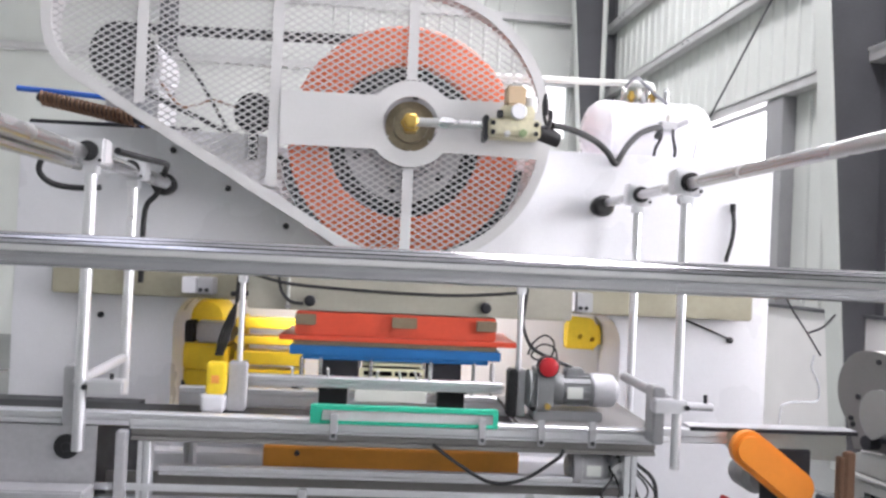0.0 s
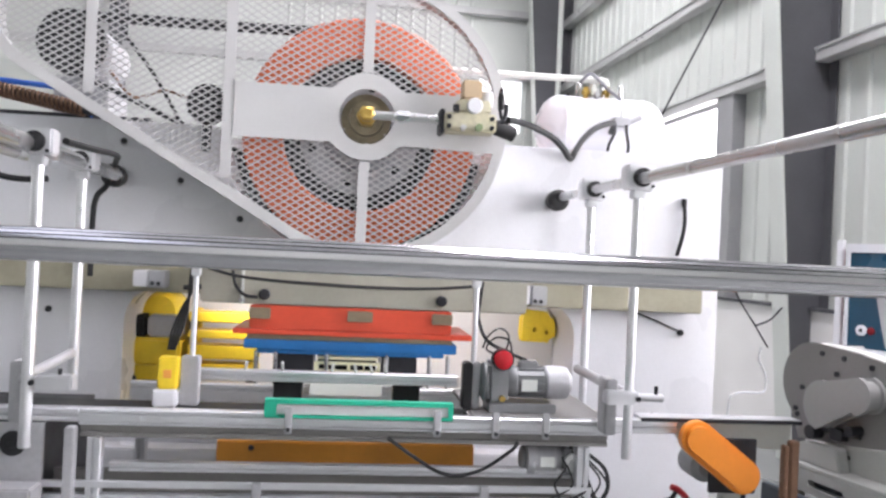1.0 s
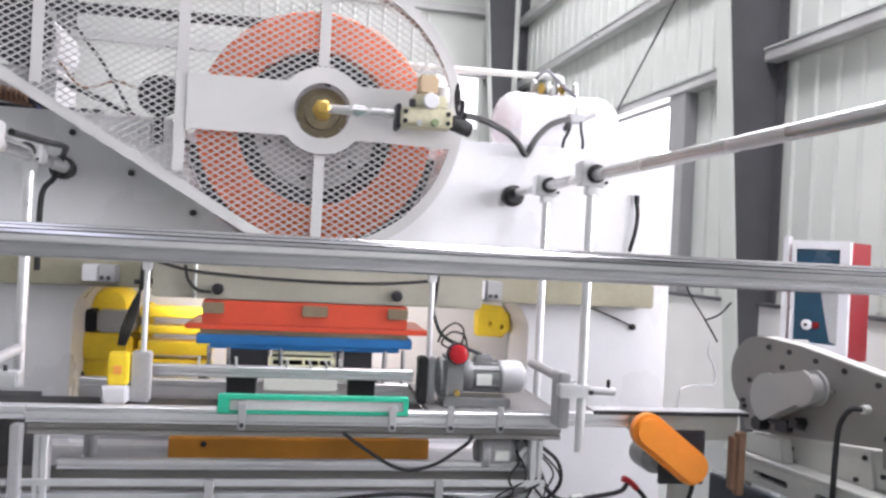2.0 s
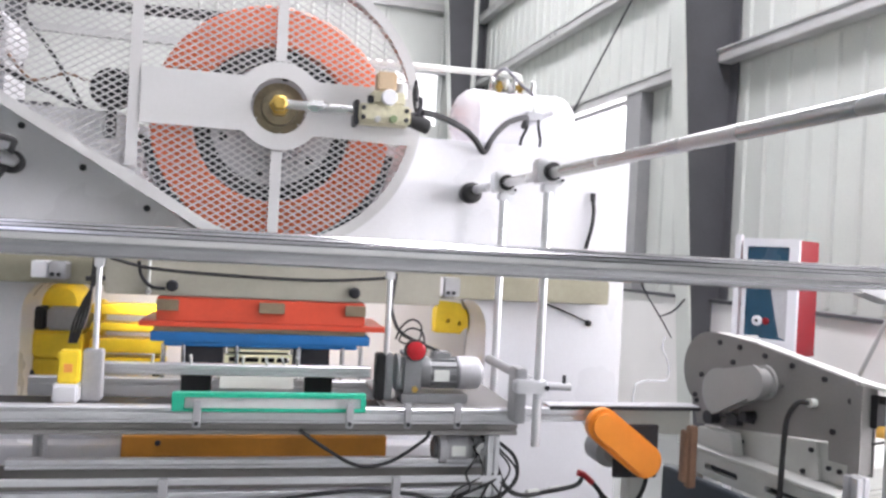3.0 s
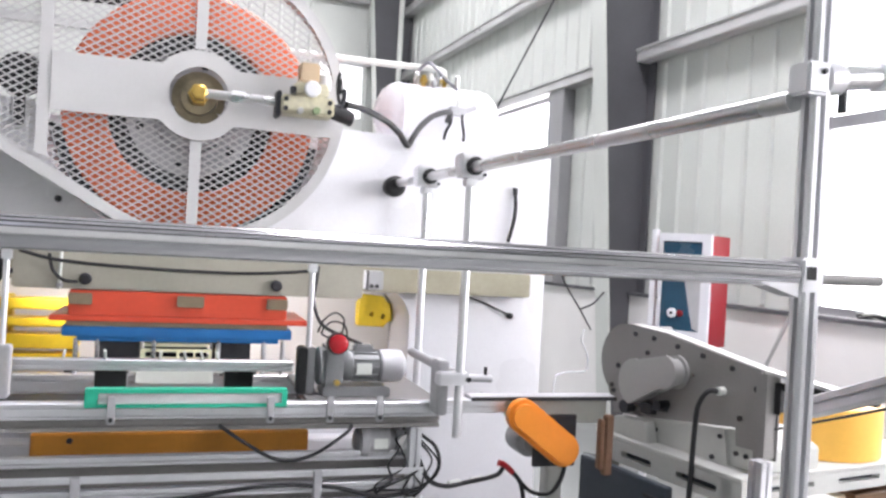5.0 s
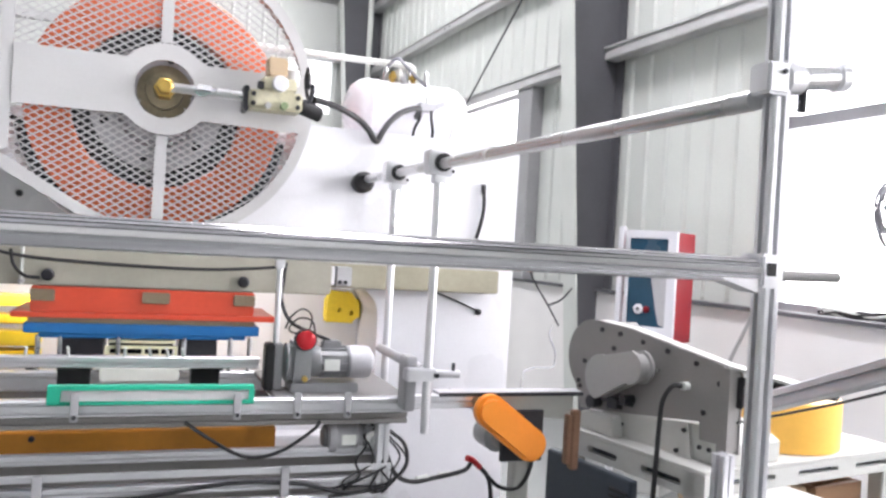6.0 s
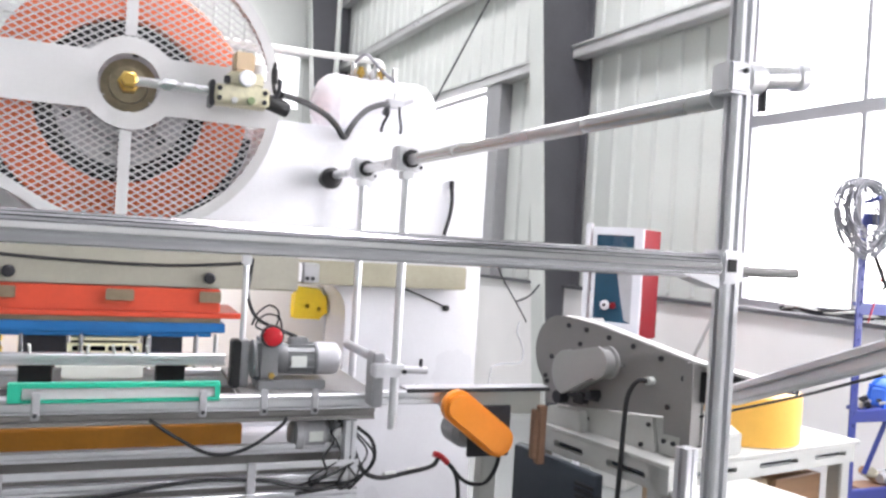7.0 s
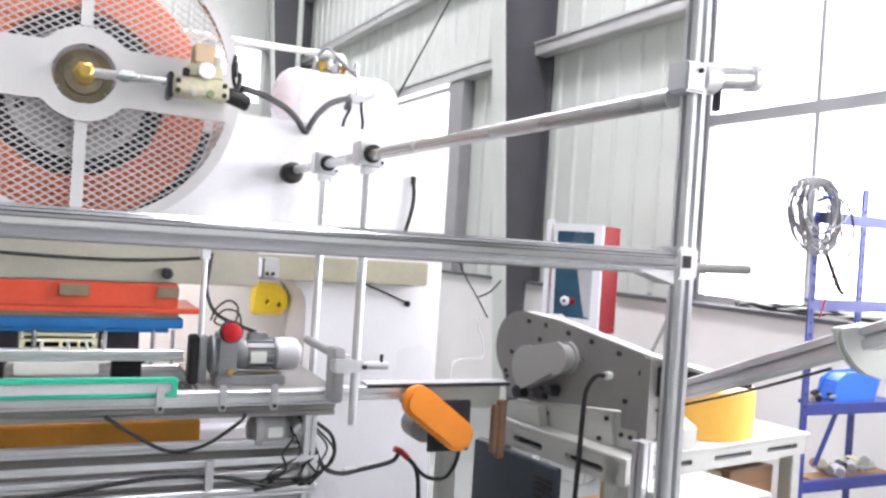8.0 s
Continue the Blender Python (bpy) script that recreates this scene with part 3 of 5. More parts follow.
part("valve_handle", rod((1.11, TY - 0.15, 2.115), (1.16, TY - 0.16, 2.138), 0.013, chamfer=0.003), CAST, tank, m=M)
for x0, x1 in ((1.05, 1.012), (1.10, 1.092)):
    part("drain_hose", hose([(x0, TY - 0.16, 2.10), (x0 - 0.008, TY - 0.19, 2.06), (x1 + 0.006, TY - 0.20, 2.01), (x1, TY - 0.20, 1.954)], 0.0065), BLACK, tank, m=M)
for x, z, mt in ((0.955, 2.25, BRASS), (0.985, 2.262, SHEET), (1.0, 2.245, CAST), (1.045, 2.255, BRASS)):
    part("fitting", lathe((x, TY - 0.06, z - 0.03), (0, 0, 1), [(0, 0.010), (0.012, 0.010), (0.013, 0.017), (0.03, 0.017), (0.031, 0.011), (0.045, 0.011)], n=6), mt, tank, m=M)
for x, h in ((0.93, 0.05), (0.98, 0.035), (1.03, 0.06), (1.11, 0.05)):
    part("fitting", rod((x, TY - 0.03, 2.225), (x, TY - 0.03, 2.235 + h), 0.012, chamfer=0.003), STEEL if h > 0.04 else CAST, tank, m=M)
part("top_hose", hose([(0.93, TY - 0.03, 2.28), (0.97, TY - 0.06, 2.32), (1.02, TY - 0.03, 2.30), (1.05, TY - 0.08, 2.25), (1.09, TY - 0.11, 2.21)], 0.007), CABLEGREY, tank, m=M)
pipe = thing("air_pipe", (0.85 * PRESS, TY * PRESS, 2.4), "light grey steel pipe leading over the air tank", "pipe")
part("tube", hose([(0.40, TY, 2.305), (0.60, TY, 2.307), (0.85, TY, 2.308), (1.03, TY, 2.31), (1.06, TY, 2.29), (1.062, TY, 2.23)], 0.0135, n=12), SHEET, pipe, m=M)

# things fixed to the press face
for x0, x1, z0, z1 in ((-0.675, -0.573, 1.395, 1.448), (0.588, 0.696, 1.388, 1.452)):
    y = 2.70
    g = thing("limit_switch", ((x0 + x1) / 2 * PRESS, y * PRESS, EYE_Z + (z0 - EYE_Z) * PRESS), "small grey limit switch box on the crossbeam", "switch", "limit switches")
    part("case", box(x0, (x0 + x1) / 2 - 0.004, y, y + 0.068, z0, z1), WHITE, g, m=M, bevel=0.004)
    part("switch_body", box((x0 + x1) / 2, x1, y - 0.005, y + 0.068, z0 - 0.002, z1), CAST, g, m=M, bevel=0.004)
    for dx in (0.012, 0.032):
        bolt(g, ((x0 + x1) / 2 + dx, y - 0.005, z0 + 0.012), 0.007, 0.004, m=M)
c = thing("signal_cable", (0.95 * PRESS, 3.3, 1.4), "thin black signal cable across the press face", "cable")
part("wire", hose([(0.66, 2.72, 1.44), (0.72, 2.80, 1.42), (0.80, 2.84, 1.405), (0.95, 2.843, 1.398), (1.10, 2.843, 1.355), (1.238, 2.843, 1.302)], 0.0032), BLACK, c, m=M)
part("plug", lathe((1.238, 2.85, 1.299), (0, -1, 0), [(0, 0.012), (0.012, 0.012), (0.016, 0.006)], n=12), BLACK, c, m=M)
c = thing("hanging_hose_end", (1.23 * PRESS, 3.3, 1.7), "short black hose hanging on the press face", "hose")
part("tube", hose([(1.228, 2.835, 1.765), (1.231, 2.83, 1.72), (1.226, 2.83, 1.66), (1.208, 2.835, 1.58)], 0.008), BLACK, c, m=M)
part("tip", rod((1.228, 2.835, 1.76), (1.227, 2.835, 1.79), 0.010), BLACK, c, m=M)
c = thing("slide_cable", (0.1 * PRESS, 2.9, 1.5), "thin black cable draped along the press slide", "cable")
part("wire", hose([(-0.42, 2.56, 1.47), (-0.3, 2.56, 1.445), (-0.05, 2.56, 1.432), (0.2, 2.56, 1.43), (0.40, 2.56, 1.445), (0.45, 2.56, 1.46)], 0.005), BLACK, c, m=M)
part("wire", hose([(-0.34, 2.56, 1.465), (-0.33, 2.56, 1.42), (-0.30, 2.555, 1.39), (-0.26, 2.555, 1.385)], 0.005), BLACK, c, m=M)

lr = thing("hanging_rod", (-0.31 * PRESS, 2.57 * PRESS, 1.36), "thin white rod hanging from the press slide", "rod")
part("bar", rod((-0.310, 2.57, 1.362), (-0.310, 2.57, 1.476), 0.005, n=10), SHEET, lr, m=M)
part("nut", rod((-0.310, 2.57, 1.368), (-0.310, 2.57, 1.378), 0.009, n=6), CAST, lr, m=M)

# copper coloured spiral hose and blue pipe on the crown
sp = thing("spiral_hose", (-1.05 * PRESS, 3.3, 2.06), "copper brown spiral hose lying on the press crown", "hose")
pts = []
for i in range(150):
    a = i * 0.9
    s = i / 149
    pts.append((-1.24 + 0.33 * s, 2.90 + 0.022 * math.cos(a), 2.045 - 0.06 * s + 0.022 * math.sin(a)))
part("coil", hose(pts, 0.006, n=6, sub=2), COPPER, sp, m=M)
part("core", hose([(-1.25, 2.90, 2.047), (-1.08, 2.90, 2.015), (-0.92, 2.90, 1.985), (-0.84, 2.90, 1.965)], 0.014), DARK, sp, m=M)
bl = thing("blue_hose", (-1.1 * PRESS, 3.4, 2.1), "bright blue plastic air line above the press crown", "hose")
part("tube", hose([(-1.35, 2.96, 2.085), (-1.15, 2.96, 2.075), (-0.98, 2.96, 2.055), (-0.9, 2.96, 1.97)], 0.010), BIN, bl, m=M)
dp = thing("crown_pipe", (-0.95 * PRESS, 3.4, 2.0), "dark steel pipe lying along the crown", "pipe")
part("tube", rod((-1.30, 2.97, 1.966), (-0.70, 2.97, 1.966), 0.014), DARK, dp, m=M)

# die set in the press
die = thing("die_set", (CX * PRESS, 3.1, 1.0), "red and blue painted die set clamped under the slide", "die")
part("upper_shoe", box(-0.285, 0.355, 2.58, 2.90, 1.285, 1.359), RED, die, "red painted upper shoe", m=M, bevel=0.004)
part("shoe_flange", box(-0.335, 0.425, 2.575, 2.90, 1.268, 1.2845), RED, die, m=M, bevel=0.003)
part("punch_plate", box(-0.29, 0.36, 2.585, 2.90, 1.2525, 1.2675), BROWN, die, "bare brown punch plate", m=M, bevel=0.002)
part("stripper", box(-0.30, 0.375, 2.58, 2.90, 1.222, 1.252), BLUE, die, "blue painted stripper plate", m=M, bevel=0.003)
part("stripper_lug", box(-0.26, 0.335, 2.585, 2.90, 1.208, 1.2215), BLUE, die, m=M, bevel=0.003)
for x0, x1 in ((-0.20, -0.082), (0.136, 0.25)):
    part("punch_block", box(x0, x1, 2.60, 2.86, 1.13, 1.2075), DARK, die, m=M, bevel=0.004)
for x0, x1 in ((0.29, 0.355), (-0.285, -0.22), (0.02, 0.10)):
    part("clamp_block", box(x0, x1, 2.562, 2.578, 1.318, 1.352), BROWN, die, m=M, bevel=0.003)
PALE = mat("pale_yellow_plate", (0.74, 0.72, 0.50), 0.45)
windows = [round_rect(x, x + 0.042, 1.158, 1.176, 0.004, 2) for x in (-0.064, -0.014, 0.036, 0.083)]
part("pressure_plate", plate([rect(-0.078, 0.132, 1.132, 1.184)] + windows, 2.60, 2.62), PALE, die, "pale yellow plate with a row of slots", m=M, bevel=0.002)
part("pressure_bar", box(-0.07, 0.125, 2.60, 2.63, 1.192, 1.203), PALE, die, m=M, bevel=0.002)
part("backing_plate", box(-0.07, 0.12, 2.68, 2.70, 1.132, 1.190), DARK, die, m=M)
for x in (-0.26, -0.2, -0.04, 0.15, 0.29, 0.35):
    part("guide_pin", rod((x, 2.592, 1.10), (x, 2.592, 1.215), 0.0075, n=12), STEEL, die, m=M)
for x in (-0.17, -0.08, 0.18, 0.26):
    part("spring", rod((x, 2.62, 1.098), (x, 2.62, 1.129), 0.014), DARK, die, m=M)
part("lower_shoe", box(-0.34, 0.41, 2.62, 2.90, 1.02, 1.06), CAST, die, m=M, bevel=0.004)
for x0, x1 in ((-0.20, -0.12), (0.165, 0.25)):
    part("riser", box(x0, x1, 2.60, 2.85, 1.0605, 1.10), BLACK, die, m=M, bevel=0.004)
film = thing("plastic_sheet", (0.08, 2.9, 1.08), "pale translucent plastic sheet lying between the die halves", "sheet")
part("sheet", box(-0.10, 0.19, 2.50, 2.85, 1.128, 1.1315), FILM, film, m=M)
part("edge", box(-0.085, 0.135, 2.49, 2.499, 1.096, 1.134), FILM, film, m=M, bevel=0.002)
bol = thing("bolster_bar", (0.04, 2.9, 0.8), "amber painted bolster bar under the die", "bolster")
part("bar", box(-0.405, 0.495, 2.85, 3.05, 0.778, 0.866), AMBER, bol, bevel=0.005)
bolt(bol, (-0.287, 2.85, 0.843), 0.010, 0.008)

# added fill lamp that brightens the die space, with a made-up housing
lampm = bpy.data.materials.new("fill_lamp_lens")
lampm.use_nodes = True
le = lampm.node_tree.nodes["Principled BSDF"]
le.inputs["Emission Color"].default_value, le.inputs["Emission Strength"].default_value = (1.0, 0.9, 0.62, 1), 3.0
wl = thing("added_fill_lamp", (CX * PRESS, 3.43, 1.35), "slim added fill lamp strip under the press crown", "lamp")
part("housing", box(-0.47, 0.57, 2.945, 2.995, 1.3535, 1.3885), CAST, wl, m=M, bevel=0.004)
part("lens", box(-0.465, 0.565, 2.95, 2.99, 1.351, 1.353), lampm, wl, "glowing warm lens of the added fill lamp", m=M)
ld = bpy.data.lights.new("added_fill_light", "AREA")
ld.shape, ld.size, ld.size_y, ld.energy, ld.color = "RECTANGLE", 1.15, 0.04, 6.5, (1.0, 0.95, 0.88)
new("added_fill_light", ld).matrix_world = look((CX * PRESS, 2.97 * PRESS, EYE_Z - 0.203 * PRESS), (CX * PRESS + 0.02, 3.35 * PRESS, 1.15))

# ---- the yellow machine seen through the die space ----
ym = thing("yellow_stacker", (-0.8, 4.3, 0), "yellow stacking machine with grey head behind the press", "machine")
Y4 = far(0.985)
part("base", box(-0.905, -0.68, 3.58, 3.9, 0.787, 1.02), YELLOW, ym, m=Y4, bevel=0.01)
part("head", box(-0.908, -0.685, 3.56, 3.9, 1.022, 1.13), YELLOW, ym, m=Y4, bevel=0.012)
part("motor", box(-0.905, -0.83, 3.57, 3.75, 1.132, 1.225), BLACK, ym, m=Y4, bevel=0.01)
part("gearbox", box(-0.825, -0.68, 3.57, 3.8, 1.132, 1.225), CAST, ym, m=Y4, bevel=0.01)
part("cap", lathe((-0.80, 3.9, 1.235), (0, -1, 0), [(0, 0.085), (0.2, 0.085), (0.23, 0.07), (0.235, 0.02)], n=32), YELLOW, ym, m=Y4)
for z0, z1 in ((1.20, 1.245), (1.13, 1.165), (1.04, 1.10), (0.96, 1.02)):
    part("beam", box(-0.66, -0.36, 3.60, 3.72, z0, z1), YELLOW, ym, m=Y4, bevel=0.005)
part("beam_post", box(-0.67, -0.63, 3.73, 3.80, 0.787, 1.25), YELLOW, ym, m=Y4, bevel=0.005)
part("beam_post", box(-0.42, -0.38, 3.73, 3.80, 0.787, 1.25), DARK, ym, m=Y4, bevel=0.005)
for x in (-0.88, -0.74):
    part("knob", rod((x, 3.575, 0.95), (x, 3.55, 0.95), 0.022, chamfer=0.004), DARK, ym, m=Y4)
yb2 = thing("yellow_bracket", (0.9, 3.62, 1.25), "yellow painted steel bracket fixed inside the press frame", "bracket")
part("plate", plate([[(0.738, 1.208), (0.842, 1.203), (0.872, 1.235), (0.866, 1.285), (0.838, 1.325), (0.745, 1.332)], arc(0.79, 1.255, 0.009, 0, 330, 11), arc(0.84, 1.245, 0.009, 0, 330, 11)], 3.25, 3.30), YELLOW, yb2, m=far(1.1), bevel=0.004)
part("arm", box(0.74, 0.90, 3.301, 3.335, 1.22, 1.30), YELLOW, yb2, m=far(1.1))

# ---- the conveyor in front of the press ----
conv = thing("conveyor", (0.05, 2.65, 0), "aluminium profile belt conveyor passing through the press", "conveyor")
part("front_rail", profile((-0.735, 2.45, 1.026), (0.85, 2.45, 1.026), 0.04, 0.048, 2), ALU, conv)
part("lower_strip", profile((-0.735, 2.462, 0.982), (0.85, 2.462, 0.982), 0.03, 0.036), GREY, conv, "dark grey lower strip")
part("back_rail", profile((-0.735, 3.0, 1.0), (0.85, 3.0, 1.0), 0.04, 0.08, 2), ALU, conv)
part("belt", box(-1.3, 0.42, 2.475, 2.66, 1.026, 1.034), BLACK, conv, "black conveyor belt")
part("deck", box(0.425, 0.86, 2.475, 2.975, 1.03, 1.048), GREY, conv, "grey steel deck plate", bevel=0.003)
part("left_rail", profile((-1.35, 2.45, 1.03), (-0.737, 2.45, 1.03), 0.04, 0.04, 1), ALU, conv)
for x in (-0.69, 0.77):
    for y in (2.45, 3.0):
        part("leg", profile((x, y, 0.0), (x, y, 0.965), 0.04, 0.04), ALU, conv)
for z, y in ((0.868, 2.50), (0.785, 2.45), (0.735, 2.44), (0.70, 2.5)):
    part("lower_rail", profile((-0.95 if z < 0.84 else -0.66, y, z), (0.80, y, z), 0.03, 0.03), ALU, conv)
for x in (-0.135, 0.304, 0.481, 0.636):
    cl = part("clip", box(x - 0.011, x + 0.011, 2.382, 2.3945, 0.998, 1.076), CAST, conv, bevel=0.003)
    part("screw", rod((x, 2.382, 1.012), (x, 2.375, 1.012), 0.006, n=8), DARK, cl)
part("cable_tray", box(-0.95, 0.80, 2.425, 2.437, 0.822, 0.842), ALU, conv, "flat metal cable rail", bevel=0.002)
for x in (-0.22, 0.46):
    part("rail_clamp", box(x - 0.013, x + 0.013, 2.405, 2.424, 0.755, 0.846), CAST, conv, bevel=0.003)
# grey strip added behind the lower rails, standing in for shade in the gaps
part("rail_gap_backing", box(-0.95, 0.80, 2.53, 2.545, 0.66, 0.85), GREY, conv, "grey strip added behind the lower rails to darken their gaps")
part("end_rail", profile((0.852, 2.47, 1.03), (1.08, 2.47, 1.03), 0.03, 0.045), ALU, conv)
cb = thing("cross_bar", (0, 2.75, 1.04), "aluminium profile bar bridging the conveyor under the die", "profile bar")
part("bar", profile((-0.45, 2.70, 1.119), (0.40, 2.70, 1.119), 0.04, 0.036), ALU, cb)
for x0, x1 in ((-0.212, -0.118), (0.188, 0.278)):
    part("foot_block", box(x0, x1, 2.722, 2.80, 1.034, 1.10), BLACK, cb, "black rubber foot block", bevel=0.004)
for x, dx in ((-0.18, 0.0), (-0.02, 0.004), (0.06, -0.006), (0.115, -0.01), (0.16, -0.008), (-0.30, 0.006)):
    part("finger", rod((x, 2.69, 1.136), (x + dx, 2.66, 1.168), 0.0045, n=8), SHEET, cb, "white finger")
tr = thing("tray", (0.07, 2.46, 1.03), "green plastic framed tray strip on the conveyor edge", "tray")
part("frame", plate([rect(-0.207, 0.352, 1.042, 1.0965), rect(-0.172, 0.338, 1.053, 1.086)], 2.396, 2.428), TEAL, tr, "bright green frame", bevel=0.002)
part("insert", box(-0.173, 0.339, 2.402, 2.426, 1.052, 1.087), mat("pale_grey_insert", (0.55, 0.54, 0.55), 0.4), tr)
part("floor_strip", box(-0.207, 0.352, 2.429, 2.47, 1.0515, 1.058), TEAL, tr)


def sensor_post(x, group):
    s = thing("portal_post", (x, 2.6, 1.05), "slim aluminium bracket post rising beside the die", "post", group)
    part("base", box(x - 0.03, x + 0.025, 2.575, 2.625, 1.0345, 1.19) if x < 0 else box(x - 0.004, x + 0.022, 2.575, 2.625, 1.0485, 1.20), CAST, s, bevel=0.004)
    part("pole", rod((x, 2.60, 1.19), (x, 2.60, 1.475), 0.009, n=12), ALU, s)
    part("collar", box(x - 0.014, x + 0.014, 2.585, 2.615, 1.44, 1.475), ALU, s, bevel=0.003)
    return s


sensor_post(-0.455, "die posts")
sensor_post(0.438, "die posts")
blk = thing("black_guide", (0.42, 2.6, 1.05), "black plastic guide block beside the die", "guide")
part("block", box(0.402, 0.432, 2.56, 2.62, 1.0485, 1.20), BLACK, blk, bevel=0.005)
bx = thing("switch_box", (-0.51, 2.58, 1.09), "small yellow switch box on the bracket post", "switch box")
part("case", box(-0.548, -0.488, 2.55, 2.60, 1.09, 1.188), YELLOW, bx, bevel=0.005)
part("label_plate", box(-0.53, -0.506, 2.547, 2.5495, 1.125, 1.15), mat("orange_label", (0.85, 0.35, 0.08), 0.5), bx)
part("foot", box(-0.56, -0.487, 2.54, 2.62, 1.0345, 1.0895), WHITE, bx, bevel=0.006)

# variator motor with a red hand knob
mo = thing("gear_motor", (0.6, 2.6, 1.05), "silver cast gear motor with a red hand knob", "motor")
part("gearbox", box(0.476, 0.545, 2.52, 2.64, 1.078, 1.208), MOTOR, mo, bevel=0.012)
part("front_flange", lathe((0.462, 2.58, 1.14), (1, 0, 0), [(0, 0.05), (0.006, 0.062), (0.014, 0.062), (0.018, 0.05)], n=28), MOTOR, mo)
part("body", lathe((0.545, 2.58, 1.142), (1, 0, 0), [(0, 0.044), (0.012, 0.051), (0.03, 0.051), (0.034, 0.046), (0.12, 0.046), (0.123, 0.052), (0.13, 0.053)], n=32), MOTOR, mo, "grey painted finned body")
for i in range(12):
    a = 2 * math.pi * i / 12
    c0, s0 = math.cos(a), math.sin(a)
    part("fin", extruded((0.58, 2.58 + 0.046 * c0, 1.142 + 0.046 * s0), (0.664, 2.58 + 0.046 * c0, 1.142 + 0.046 * s0), [(-0.0015, -0.007), (0.0015, -0.007), (0.0015, 0.007), (-0.0015, 0.007)], up=(0, c0, s0)), MOTOR, mo)
part("fan_cover", lathe((0.675, 2.58, 1.142), (1, 0, 0), [(0, 0.054), (0.055, 0.054), (0.07, 0.05), (0.085, 0.028)], n=32), CAST, mo, "silver fan cover")
part("terminal_box", box(0.585, 0.645, 2.555, 2.605, 1.184, 1.212), MOTOR, mo, bevel=0.005)
part("name_plate", box(0.587, 0.637, 2.526, 2.5295, 1.12, 1.156), SHEET, mo)
part("foot", box(0.48, 0.70, 2.52, 2.64, 1.0485, 1.079), MOTOR, mo, bevel=0.004)
part("hand_knob", lathe((0.517, 2.522, 1.221), (0, -1, 0), [(0, 0.012), (0.015, 0.012), (0.016, 0.030), (0.03, 0.030), (0.034, 0.024)], n=24), REDKNOB, mo, "red plastic hand knob")
part("knob_rim", lathe((0.517, 2.523, 1.221), (0, -1, 0), [(0.005, 0.029), (0.005, 0.036), (0.02, 0.036), (0.02, 0.031)], n=24, ring=True), DARK, mo)
part("drain_plug", rod((0.522, 2.52, 1.095), (0.522, 2.508, 1.095), 0.010, n=6), BRASS, mo)
c = thing("motor_cable", (0.55, 2.6, 1.3), "black cable dropping from the slide to the motor", "cable")
part("wire", hose([(0.46, 2.62, 1.46), (0.455, 2.62, 1.40), (0.45, 2.61, 1.34), (0.48, 2.60, 1.27), (0.55, 2.58, 1.235), (0.61, 2.58, 1.212)], 0.006), BLACK, c)
part("wire", hose([(0.46, 2.56, 1.25), (0.475, 2.55, 1.29), (0.51, 2.55, 1.315), (0.54, 2.55, 1.295), (0.535, 2.55, 1.25), (0.50, 2.55, 1.235), (0.47, 2.55, 1.25), (0.50, 2.55, 1.285), (0.545, 2.56, 1.275), (0.56, 2.57, 1.23)], 0.0032, n=6), BLACK, c)
c = thing("cable_bundle", (-0.47, 2.62, 1.3), "black cable bundle hanging beside the bracket post", "cable")
for k in range(4):
    dx = 0.006 * k
    part("wire", hose([(-0.475 + dx, 2.64, 1.49), (-0.48 + dx * 1.2, 2.635, 1.42), (-0.485 - dx, 2.64, 1.33), (-0.50 - dx * 1.6, 2.64, 1.26), (-0.52 - dx, 2.64, 1.2)], 0.0042), BLACK, c)
part("tie", rod((-0.50, 2.64, 1.40), (-0.445, 2.64, 1.405), 0.008, n=8), BLACK, c)


